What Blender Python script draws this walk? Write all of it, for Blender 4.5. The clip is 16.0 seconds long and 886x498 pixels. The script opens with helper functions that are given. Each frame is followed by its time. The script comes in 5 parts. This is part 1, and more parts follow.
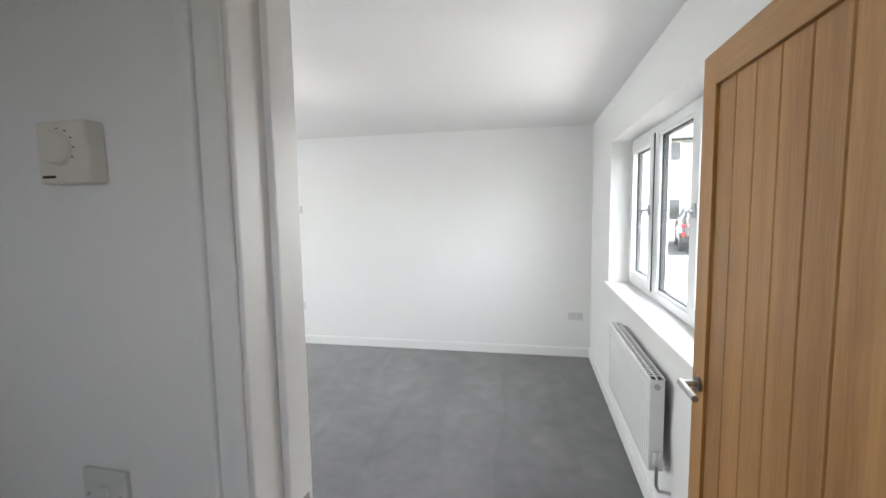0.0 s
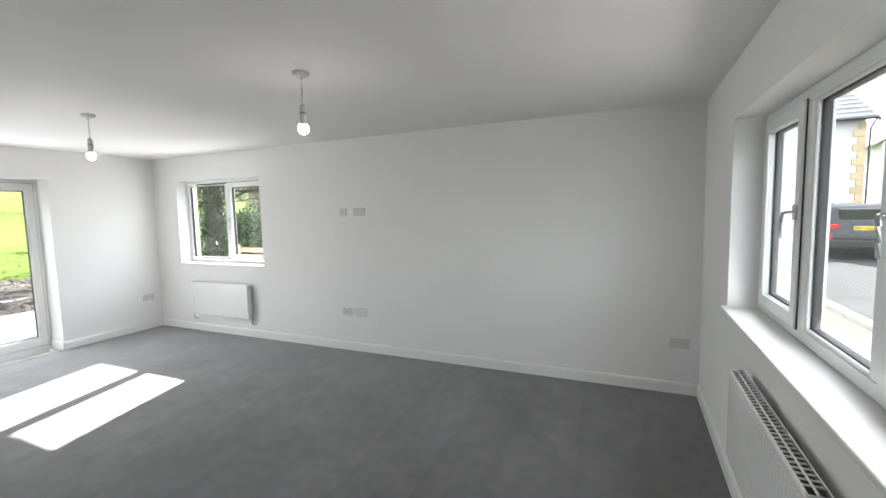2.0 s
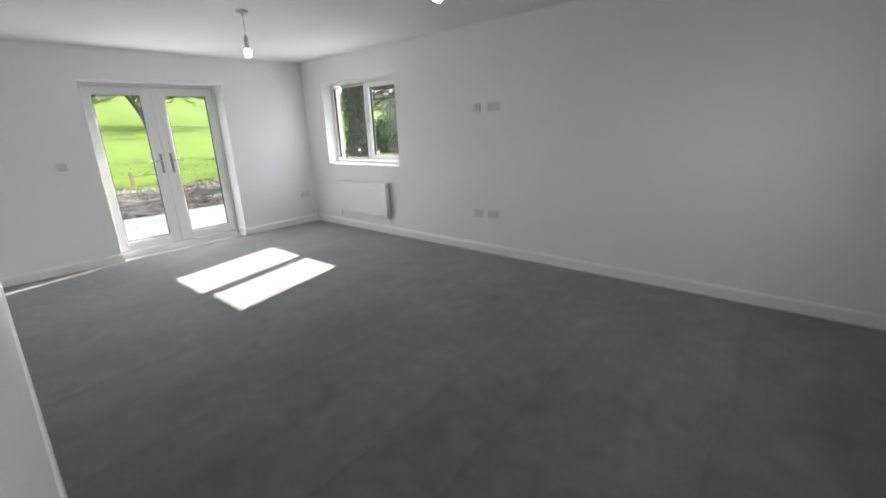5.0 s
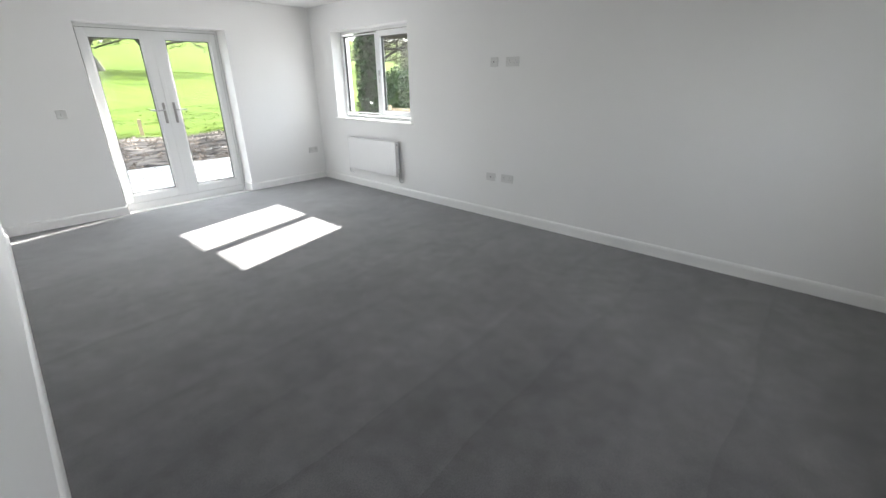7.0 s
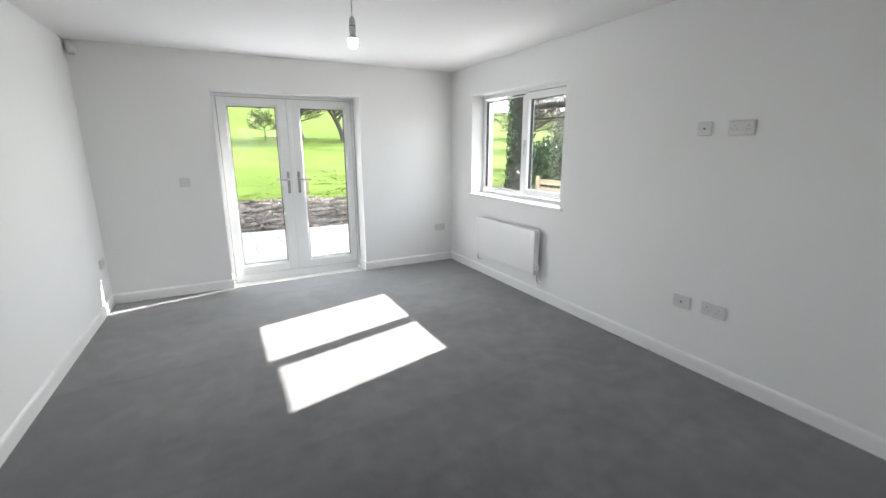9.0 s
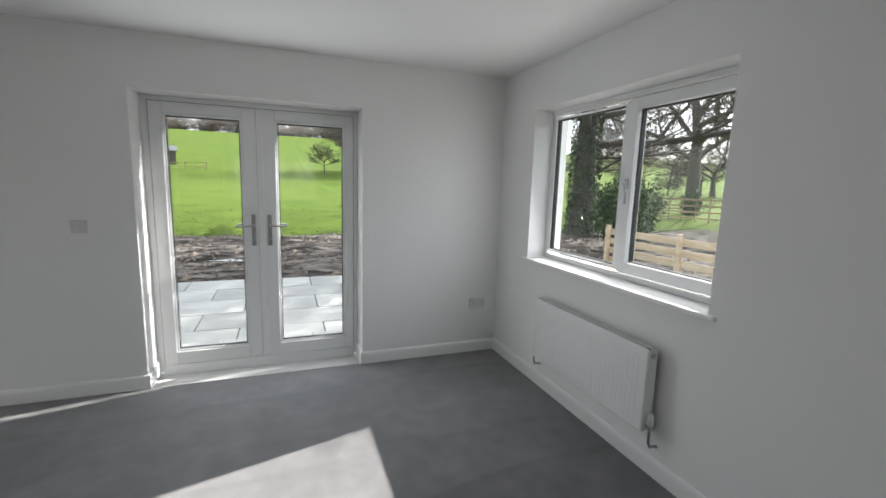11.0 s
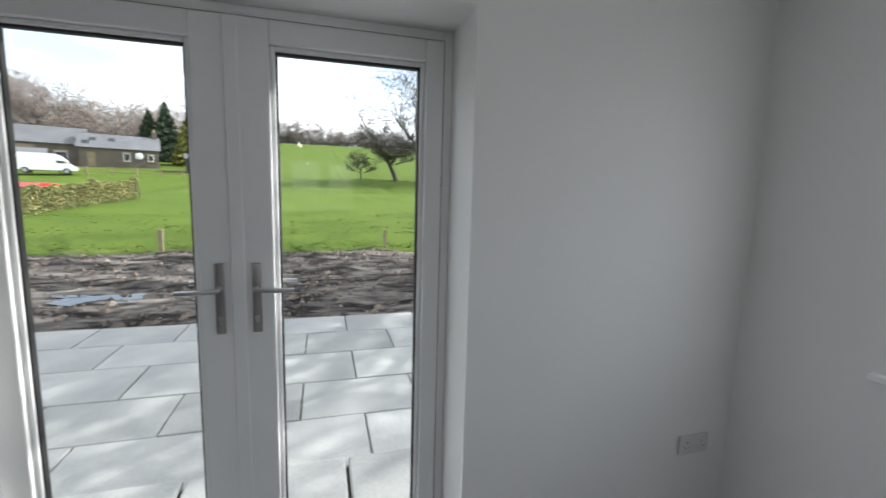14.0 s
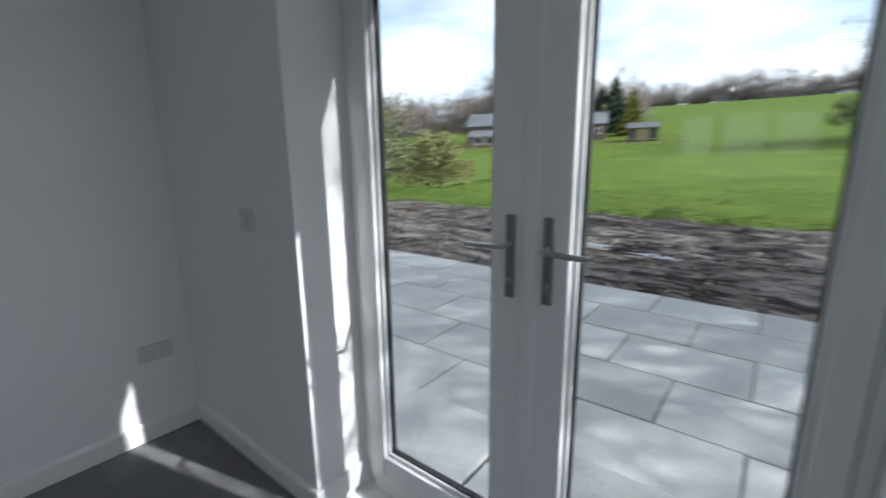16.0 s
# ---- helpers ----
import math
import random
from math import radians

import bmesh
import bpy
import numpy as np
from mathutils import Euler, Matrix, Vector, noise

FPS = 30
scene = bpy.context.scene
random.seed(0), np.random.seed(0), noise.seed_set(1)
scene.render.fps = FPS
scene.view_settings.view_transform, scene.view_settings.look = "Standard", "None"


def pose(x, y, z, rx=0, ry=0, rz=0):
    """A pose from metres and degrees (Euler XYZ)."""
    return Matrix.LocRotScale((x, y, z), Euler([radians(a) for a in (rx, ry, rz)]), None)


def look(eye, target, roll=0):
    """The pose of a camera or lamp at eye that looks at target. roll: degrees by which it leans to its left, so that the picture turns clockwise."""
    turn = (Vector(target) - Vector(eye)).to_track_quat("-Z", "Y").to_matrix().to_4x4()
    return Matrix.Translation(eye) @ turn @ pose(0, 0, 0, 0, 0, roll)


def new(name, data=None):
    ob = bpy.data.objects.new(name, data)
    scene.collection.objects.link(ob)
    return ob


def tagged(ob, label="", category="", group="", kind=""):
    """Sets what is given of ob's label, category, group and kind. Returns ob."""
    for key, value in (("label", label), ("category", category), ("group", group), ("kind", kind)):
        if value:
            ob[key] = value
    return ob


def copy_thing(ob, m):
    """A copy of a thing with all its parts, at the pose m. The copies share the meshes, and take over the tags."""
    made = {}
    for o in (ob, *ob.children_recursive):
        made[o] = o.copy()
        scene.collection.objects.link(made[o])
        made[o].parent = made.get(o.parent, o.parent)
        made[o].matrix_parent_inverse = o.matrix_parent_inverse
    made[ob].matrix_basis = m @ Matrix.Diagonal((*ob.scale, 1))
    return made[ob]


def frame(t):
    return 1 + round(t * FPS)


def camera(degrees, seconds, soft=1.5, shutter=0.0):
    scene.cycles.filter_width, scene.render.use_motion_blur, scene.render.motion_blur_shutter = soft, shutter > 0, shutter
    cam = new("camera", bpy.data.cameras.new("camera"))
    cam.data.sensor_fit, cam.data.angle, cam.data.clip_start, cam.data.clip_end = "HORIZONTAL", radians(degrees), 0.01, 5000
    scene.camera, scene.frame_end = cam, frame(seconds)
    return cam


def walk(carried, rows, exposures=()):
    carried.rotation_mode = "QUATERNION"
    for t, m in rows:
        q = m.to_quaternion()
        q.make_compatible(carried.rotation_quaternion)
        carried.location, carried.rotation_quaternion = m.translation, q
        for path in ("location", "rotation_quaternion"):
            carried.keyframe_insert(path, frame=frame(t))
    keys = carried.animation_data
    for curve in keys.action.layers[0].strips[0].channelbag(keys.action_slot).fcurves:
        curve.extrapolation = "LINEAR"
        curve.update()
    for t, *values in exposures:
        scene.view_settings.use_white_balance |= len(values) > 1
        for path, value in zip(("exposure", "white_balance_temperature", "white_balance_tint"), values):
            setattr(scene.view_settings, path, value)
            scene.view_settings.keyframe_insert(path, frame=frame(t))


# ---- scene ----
# ---------------- camera ----------------
cam = camera(92.3, 16.0, soft=1.5, shutter=0.5)
PATH = [
    (0, (6.203, -4.576, 1.565), (5.805, -2.625, 1.383), -0.9),
    (0.5, (6.193, -4.474, 1.559), (5.813, -2.514, 1.43), -0.1),
    (0.6, (6.219, -4.433, 1.567), (5.783, -2.485, 1.443), -0.4),
    (1, (6.279, -4.253, 1.575), (5.571, -2.393, 1.377), -1.3),
    (1.5, (6.298, -4.086, 1.585), (5.527, -2.247, 1.43), -1.6),
    (2, (6.288, -3.976, 1.585), (5.484, -2.154, 1.406), -1.3),
    (2.5, (6.288, -3.939, 1.579), (5.407, -2.151, 1.41), -1.2),
    (3, (6.277, -3.931, 1.582), (5.241, -2.23, 1.4), -2.6),
    (3.5, (6.252, -3.925, 1.575), (5.133, -2.276, 1.397), -2.5),
    (4, (6.189, -3.877, 1.553), (4.98, -2.308, 1.315), -2.3),
    (4.5, (6.143, -3.862, 1.501), (4.886, -2.368, 1.125), -1.6),
    (5, (6.162, -3.849, 1.435), (4.897, -2.426, 0.878), -2.4),
    (5.2, (6.145, -3.855, 1.427), (4.908, -2.455, 0.786), -2.8),
    (7.3, (6.033, -3.635, 1.455), (4.747, -2.301, 0.702), -0.2),
    (7.5, (5.975, -3.522, 1.435), (4.642, -2.213, 0.72), -0.3),
    (8, (5.719, -3.251, 1.426), (4.195, -2.092, 0.85), -1.6),
    (8.5, (5.414, -3.005, 1.468), (3.72, -2.085, 0.934), -2.7),
    (9, (4.999, -2.739, 1.484), (3.273, -1.84, 1.021), -0.2),
    (9.5, (4.616, -2.468, 1.49), (2.782, -1.741, 1.161), -1.5),
    (9.7, (4.47, -2.38, 1.507), (2.627, -1.682, 1.168), -0.8),
    (11.8, (2.693, -1.577, 1.481), (0.839, -0.887, 1.187), 3.1),
    (12, (2.532, -1.554, 1.504), (0.676, -0.879, 1.191), 3.2),
    (12.5, (2.128, -1.484, 1.495), (0.254, -0.82, 1.28), 2.7),
    (13, (1.722, -1.564, 1.501), (-0.156, -0.92, 1.263), 3.7),
    (13.5, (1.444, -1.663, 1.517), (-0.391, -0.905, 1.274), 1.7),
    (14, (1.321, -1.687, 1.478), (-0.585, -1.14, 1.212), 1.5),
    (14.5, (1.258, -1.671, 1.466), (-0.699, -1.358, 1.201), 0.8),
    (15, (1.15, -1.53, 1.44), (-0.812, -1.79, 1.136), -0.6),
    (15.5, (1.006, -1.457, 1.401), (-0.84, -2.148, 1.059), -1.6),
    (15.7, (0.968, -1.437, 1.397), (-0.805, -2.308, 1.029), -1.2),
    (16, (0.82, -1.435, 1.382), (-0.718, -2.645, 0.957), -0.7),
]
EXPOSURES = [(0.0, 3.77, 6480, 10), (0.5, 3.44, 6500, 10), (1.0, 3.27, 6520, 10), (2.0, 2.83, 6590, 10), (3.5, 2.29, 6590, 10), (5.0, 2.25, 6590, 10), (7.5, 2.75, 6470, 10), (8.0, 2.8, 6470, 10), (9.0, 2.55, 6490, 10), (9.7, 2.15, 6500, 10), (12.0, 1.23, 6500, 10), (12.5, 1.21, 6480, 10), (13.5, 1.16, 6350, 10), (14.5, 1.08, 6300, 10), (15.0, 0.93, 6100, 10), (15.5, 0.73, 5950, 10), (16.0, 0.63, 5900, 10)]
walk(cam, [(t, look(e, g, r)) for t, e, g, r in PATH], EXPOSURES)

# ---------------- world and sun ----------------
SUN_FROM = Vector((-0.366, 1.39, 1.0)).normalized()
world = bpy.data.worlds.new("sky")
scene.world = world
world.use_nodes = True
wn, wl = world.node_tree.nodes, world.node_tree.links
wn.clear()
w_out = wn.new("ShaderNodeOutputWorld")
w_bg = wn.new("ShaderNodeBackground")
w_sky = wn.new("ShaderNodeTexSky")
w_sky.sky_type, w_sky.sun_disc = "NISHITA", False
w_sky.sun_elevation = math.asin(SUN_FROM.z)
w_sky.sun_rotation = math.atan2(SUN_FROM.x, SUN_FROM.y)
w_sky.dust_density = 1.5
w_geo = wn.new("ShaderNodeTexCoord")
w_map = wn.new("ShaderNodeMapping")
w_map.inputs["Scale"].default_value = (1.6, 1.6, 5.0)
w_cloud = wn.new("ShaderNodeTexNoise")
w_cloud.inputs["Scale"].default_value, w_cloud.inputs["Detail"].default_value = 1.7, 7
w_ramp = wn.new("ShaderNodeValToRGB")
w_ramp.color_ramp.elements[0].position, w_ramp.color_ramp.elements[1].position = 0.36, 0.58
w_ramp.color_ramp.elements[0].color = (0.28, 0.28, 0.28, 1)
w_mix = wn.new("ShaderNodeMixRGB")
w_mix.inputs["Color2"].default_value = (6.6, 6.75, 7.0, 1)
wl.new(w_geo.outputs["Generated"], w_map.inputs["Vector"])
wl.new(w_map.outputs["Vector"], w_cloud.inputs["Vector"])
wl.new(w_cloud.outputs["Fac"], w_ramp.inputs["Fac"])
wl.new(w_ramp.outputs["Color"], w_mix.inputs["Fac"])
wl.new(w_sky.outputs["Color"], w_mix.inputs["Color1"])
wl.new(w_mix.outputs["Color"], w_bg.inputs["Color"])
wl.new(w_bg.outputs["Background"], w_out.inputs["Surface"])
w_bg.inputs["Strength"].default_value = 0.14

sun = new("sun", bpy.data.lights.new("sun", "SUN"))
sun.data.energy, sun.data.angle, sun.data.color = 5.0, radians(0.53), (1.0, 0.97, 0.92)
sun.matrix_world = look((0, 0, 30), Vector((0, 0, 30)) - SUN_FROM)


def window_light(name, eye, target, w, h, watts, color):
    """An area lamp added at an opening to boost the sky light there."""
    a = new(name, bpy.data.lights.new(name, "AREA"))
    a.data.shape, a.data.size, a.data.size_y, a.data.energy, a.data.color = "RECTANGLE", w, h, watts, color
    a.matrix_world = look(eye, target)


window_light("sky_light_side", (1.275, 0.025, 1.52), (1.275, -2.0, 1.1), 1.40, 1.00, 2.0, (0.97, 0.98, 1.0))
window_light("sky_light_patio", (-0.02, -1.97, 1.05), (2.0, -1.97, 1.0), 1.36, 1.85, 4.0, (0.93, 0.965, 1.0))
window_light("sky_light_front", (6.812, -1.97, 1.52), (5.0, -1.97, 1.1), 1.85, 1.00, 1.1, (0.99, 0.985, 0.99))
# unseen warm fill lamp, added to light the hall side of the doorway
window_light("fill_light_hall", (6.05, -5.45, 1.65), (5.9, -4.0, 1.3), 0.45, 0.65, 0.056, (1.0, 0.83, 0.72))


# ---------------- materials ----------------
def surf(name, c1, c2=None, scale=3.0, rough=0.5, bump=0.0, bscale=80.0, metallic=0.0, stretch=(1, 1, 1), fine=0.35,
         island=0.0, obrand=0.0, spec=0.5):
    """Two colours mixed by a coarse and a fine noise, with a fine relief."""
    m = bpy.data.materials.new(name)
    m.use_nodes = True
    n, l = m.node_tree.nodes, m.node_tree.links
    b = n["Principled BSDF"]
    b.inputs["Roughness"].default_value, b.inputs["Metallic"].default_value = rough, metallic
    b.inputs["Specular IOR Level"].default_value = spec
    c2 = c2 or tuple(v * 0.92 for v in c1)
    co = n.new("ShaderNodeTexCoord")
    mp = n.new("ShaderNodeMapping")
    mp.inputs["Scale"].default_value = stretch
    l.new(co.outputs["Object"], mp.inputs["Vector"])
    big, small = n.new("ShaderNodeTexNoise"), n.new("ShaderNodeTexNoise")
    big.inputs["Scale"].default_value, big.inputs["Detail"].default_value = scale, 4
    small.inputs["Scale"].default_value, small.inputs["Detail"].default_value = bscale, 3
    l.new(mp.outputs["Vector"], big.inputs["Vector"])
    l.new(mp.outputs["Vector"], small.inputs["Vector"])
    f = n.new("ShaderNodeMath")
    f.operation = "MULTIPLY_ADD"
    f.inputs[1].default_value = fine
    l.new(small.outputs["Fac"], f.inputs[0])
    g = n.new("ShaderNodeMath")
    g.operation = "MULTIPLY"
    g.inputs[1].default_value = 1 - fine
    l.new(big.outputs["Fac"], g.inputs[0])
    l.new(g.outputs[0], f.inputs[2])
    ramp = n.new("ShaderNodeValToRGB")
    ramp.color_ramp.elements[0].position, ramp.color_ramp.elements[1].position = 0.33, 0.67
    ramp.color_ramp.elements[0].color = (*c1, 1)
    ramp.color_ramp.elements[1].color = (*c2, 1)
    l.new(f.outputs[0], ramp.inputs["Fac"])
    out = ramp.outputs["Color"]
    if island or obrand:
        info = n.new("ShaderNodeNewGeometry" if island else "ShaderNodeObjectInfo")
        hsv = n.new("ShaderNodeHueSaturation")
        mr = n.new("ShaderNodeMapRange")
        amount = island or obrand
        mr.inputs["To Min"].default_value, mr.inputs["To Max"].default_value = 1 - amount, 1 + amount
        l.new(info.outputs["Random Per Island" if island else "Random"], mr.inputs["Value"])
        l.new(mr.outputs["Result"], hsv.inputs["Value"])
        l.new(out, hsv.inputs["Color"])
        out = hsv.outputs["Color"]
    l.new(out, b.inputs["Base Color"])
    if bump:
        bp = n.new("ShaderNodeBump")
        bp.inputs["Strength"].default_value, bp.inputs["Distance"].default_value = 0.6, bump
        l.new(small.outputs["Fac"], bp.inputs["Height"])
        l.new(bp.outputs["Normal"], b.inputs["Normal"])
    return m


def wood(name, c1, c2, along=2, ringscale=14.0, rough=0.42, obrand=0.12):
    """Straight-grained timber: noise drawn out along one axis."""
    st = [1.0, 1.0, 1.0]
    st[along] = 0.055
    return surf(name, c1, c2, ringscale, rough, 0.0006, 150.0, stretch=tuple(st), fine=0.4, obrand=obrand)


def glass_material(name, tint=(0.97, 0.985, 0.98)):
    m = bpy.data.materials.new(name)
    m.use_nodes = True
    n, l = m.node_tree.nodes, m.node_tree.links
    n.remove(n["Principled BSDF"])
    tr, gl, mx, lw = (n.new("ShaderNodeBsdfTransparent"), n.new("ShaderNodeBsdfGlossy"), n.new("ShaderNodeMixShader"),
                      n.new("ShaderNodeLayerWeight"))
    po, ad = n.new("ShaderNodeMath"), n.new("ShaderNodeMath")
    po.operation, ad.operation = "POWER", "MULTIPLY_ADD"
    po.inputs[1].default_value, ad.inputs[1].default_value, ad.inputs[2].default_value = 5.0, 0.8, 0.020
    lw.inputs["Blend"].default_value = 0.5
    tr.inputs["Color"].default_value = (*tint, 1)
    gl.inputs["Roughness"].default_value = 0.01
    l.new(lw.outputs["Facing"], po.inputs[0])
    l.new(po.outputs[0], ad.inputs[0])
    l.new(ad.outputs[0], mx.inputs["Fac"])
    l.new(tr.outputs["BSDF"], mx.inputs[1])
    l.new(gl.outputs["BSDF"], mx.inputs[2])
    l.new(mx.outputs["Shader"], n["Material Output"].inputs["Surface"])
    return m


def glow(name, color, strength):
    m = bpy.data.materials.new(name)
    m.use_nodes = True
    b = m.node_tree.nodes["Principled BSDF"]
    b.inputs["Base Color"].default_value = (0.9, 0.9, 0.9, 1)
    b.inputs["Emission Color"].default_value = (*color, 1)
    b.inputs["Emission Strength"].default_value = strength
    return m


M_WALL = surf("white_emulsion", (0.80, 0.80, 0.79), (0.83, 0.83, 0.825), 1.2, 0.75, 0.0006, 190.0, spec=0.25)
M_CEIL = surf("ceiling_emulsion", (0.81, 0.80, 0.79), (0.84, 0.835, 0.83), 1.0, 0.8, 0.0005, 170.0, spec=0.2)
M_GLOSS = surf("white_satin_paint", (0.80, 0.80, 0.79), (0.83, 0.83, 0.82), 2.0, 0.32, 0.0003, 60.0)
M_UPVC = surf("white_upvc", (0.80, 0.81, 0.81), (0.83, 0.835, 0.835), 1.5, 0.26, 0.0, 40.0)
# white plastic taken down to grey: shade on the plates is in the colour
M_PLASTIC = surf("white_plastic", (0.62, 0.62, 0.61), (0.66, 0.66, 0.65), 6.0, 0.3, 0.0, 60.0)
M_CREAM = surf("cream_plastic", (0.70, 0.66, 0.60), (0.74, 0.70, 0.64), 6.0, 0.35, 0.0, 60.0)
M_RAD = surf("radiator_enamel", (0.80, 0.80, 0.80), (0.83, 0.83, 0.83), 2.0, 0.25, 0.0, 40.0)
M_DARK = surf("dark_slot", (0.02, 0.02, 0.02), (0.03, 0.03, 0.03), 8.0, 0.6)
M_GASKET = surf("black_gasket", (0.012, 0.012, 0.013), (0.02, 0.02, 0.02), 8.0, 0.6)
M_CHROME = surf("satin_chrome", (0.42, 0.42, 0.43), (0.50, 0.50, 0.51), 9.0, 0.30, 0.0, 120.0, metallic=1.0)
M_PEWTER = surf("dark_satin_nickel", (0.30, 0.29, 0.28), (0.36, 0.35, 0.34), 9.0, 0.33, 0.0, 120.0, metallic=1.0)
M_GLASS = glass_material("clear_glass")
M_BULB = glow("lit_bulb", (1.0, 0.96, 0.90), 11.0)
M_OAK = wood("oak_veneer", (0.44, 0.235, 0.078), (0.29, 0.132, 0.036), 2)
M_OAK_H = wood("oak_veneer_across", (0.45, 0.245, 0.080), (0.33, 0.158, 0.043), 0)
M_RENDER = surf("white_render", (0.44, 0.445, 0.45), (0.51, 0.51, 0.51), 0.8, 0.9, 0.003, 90.0)
M_SLAB = surf("grey_sandstone_slab", (0.25, 0.255, 0.255), (0.42, 0.415, 0.395), 2.0, 0.8, 0.003, 45.0, obrand=0.14)
M_MORTAR = surf("pale_mortar", (0.055, 0.052, 0.048), (0.10, 0.095, 0.088), 5.0, 0.95, 0.002, 90.0)


def carpet_material():
    m = surf("grey_carpet", (0.089, 0.088, 0.090), (0.161, 0.159, 0.162), 5.0, 0.97, 0.004, 170.0, fine=0.66, spec=0.06)
    n, l = m.node_tree.nodes, m.node_tree.links
    b = n["Principled BSDF"]
    b.inputs["Sheen Weight"].default_value = 0.45
    b.inputs["Sheen Roughness"].default_value = 0.55
    b.inputs["Sheen Tint"].default_value = (0.98, 0.985, 1.0, 1)
    co = n.new("ShaderNodeTexCoord")

    def noise_of(scale, detail, stretch):
        mp = n.new("ShaderNodeMapping")
        mp.inputs["Scale"].default_value = stretch
        t = n.new("ShaderNodeTexNoise")
        t.inputs["Scale"].default_value, t.inputs["Detail"].default_value = scale, detail
        l.new(co.outputs["Object"], mp.inputs["Vector"])
        l.new(mp.outputs["Vector"], t.inputs["Vector"])
        return t.outputs["Fac"]

    def calc(op, a, c, d=None):
        k = n.new("ShaderNodeMath")
        k.operation = op
        for i, v in enumerate((a, c, d)):
            if isinstance(v, (int, float)):
                k.inputs[i].default_value = v
            elif v is not None:
                l.new(v, k.inputs[i])
        return k.outputs[0]

    def spread(value, lo, hi, a, c):
        r = n.new("ShaderNodeMapRange")
        for key, v in (("From Min", lo), ("From Max", hi), ("To Min", a), ("To Max", c)):
            r.inputs[key].default_value = v
        l.new(value, r.inputs["Value"])
        return r.outputs[0]

    # vacuum passes across the room: strips of pile laid this way and that, with wavering edges
    sep = n.new("ShaderNodeSeparateXYZ")
    l.new(co.outputs["Object"], sep.inputs[0])
    run = calc("MULTIPLY_ADD", noise_of(0.9, 3, (1.0, 0.6, 1.0)), 0.30, sep.outputs["X"])
    run = calc("MULTIPLY_ADD", sep.outputs["Y"], 0.05, run)
    run = calc("MULTIPLY", run, 2.3)
    strip = n.new("ShaderNodeTexWhiteNoise")
    strip.noise_dimensions = "1D"
    l.new(calc("FLOOR", run, 0.0), strip.inputs["W"])
    edge = calc("FRACT", run, 0.0)
    tone = spread(strip.outputs["Value"], 0, 1, 0.90, 1.07)
    rim = spread(edge, 0.0, 0.16, 0.88, 1.0)
    blot = spread(noise_of(1.7, 6, (1.0, 0.7, 1.0)), 0.36, 0.64, 0.84, 1.10)
    tread = spread(noise_of(9.0, 5, (1.0, 1.0, 1.0)), 0.35, 0.65, 0.90, 1.10)
    f = calc("MULTIPLY", calc("MULTIPLY", tone, rim), calc("MULTIPLY", blot, tread))
    mul = n.new("ShaderNodeVectorMath")
    mul.operation = "SCALE"
    l.new(b.inputs["Base Color"].links[0].from_socket, mul.inputs[0])
    l.new(f, mul.inputs["Scale"])
    l.new(mul.outputs["Vector"], b.inputs["Base Color"])
    return m


M_CARPET = carpet_material()


# ---------------- mesh helpers ----------------
def cuboid(bm, x0, x1, y0, y1, z0, z1, bevel=0.0, seg=2):
    r = bmesh.ops.create_cube(bm, size=1.0)["verts"]
    for v in r:
        v.co = Vector((x0 + (v.co.x + 0.5) * (x1 - x0), y0 + (v.co.y + 0.5) * (y1 - y0), z0 + (v.co.z + 0.5) * (z1 - z0)))
    if bevel:
        es = {e for v in r for e in v.link_edges}
        bmesh.ops.bevel(bm, geom=list(es), offset=bevel, segments=seg, affect="EDGES", profile=0.5)
    return r


def tube(bm, p0, p1, r0, r1=None, n=12, caps=True):
    """A tapered cylinder from p0 to p1."""
    p0, p1 = Vector(p0), Vector(p1)
    d = p1 - p0
    q = d.to_track_quat("Z", "Y").to_matrix().to_4x4()
    bmesh.ops.create_cone(bm, cap_ends=caps, segments=n, radius1=r0, radius2=r0 if r1 is None else r1, depth=d.length,
                          matrix=Matrix.Translation((p0 + p1) / 2) @ q)


def pipe(bm, pts, r, n=10):
    """A round bar through the points."""
    pts = [Vector(p) for p in pts]
    rings = []
    for i, p in enumerate(pts):
        d = (pts[min(i + 1, len(pts) - 1)] - pts[max(i - 1, 0)]).normalized()
        q = d.to_track_quat("Z", "Y").to_matrix()
        rings.append([bm.verts.new(p + q @ Vector((r * math.cos(a), r * math.sin(a), 0)))
                      for a in (2 * math.pi * k / n for k in range(n))])
    for a, b in zip(rings, rings[1:]):
        for k in range(n):
            bm.faces.new((a[k], a[(k + 1) % n], b[(k + 1) % n], b[k]))
    bm.faces.new(rings[0][::-1])
    bm.faces.new(rings[-1])


def lathe(bm, profile, n=24, at=(0, 0, 0)):
    """A turned shape: profile of (radius, z), about the z axis."""
    c = Vector(at)
    rings = [[bm.verts.new(c + Vector((r * math.cos(2 * math.pi * k / n), r * math.sin(2 * math.pi * k / n), z)))
              for k in range(n)] for r, z in profile]
    for a, b in zip(rings, rings[1:]):
        for k in range(n):
            bm.faces.new((a[k], a[(k + 1) % n], b[(k + 1) % n], b[k]))
    bm.faces.new(rings[0][::-1])
    bm.faces.new(rings[-1])


def link(name, bm, material, parent=None, label="", smooth=False, m=None):
    me = bpy.data.meshes.new(name)
    bmesh.ops.recalc_face_normals(bm, faces=bm.faces)
    bm.to_mesh(me)
    bm.free()
    me.materials.append(material)
    if smooth:
        me.polygons.foreach_set("use_smooth", [True] * len(me.polygons))
        me.set_sharp_from_angle(angle=radians(38))
    ob = new(name, me)
    if parent:
        ob.parent = parent
    if m is not None:
        ob.matrix_basis = m
    if label:
        tagged(ob, label)
    return ob


def part(name, bm, material, parent, label="", smooth=False):
    return link(name, bm, material, parent, label, smooth)


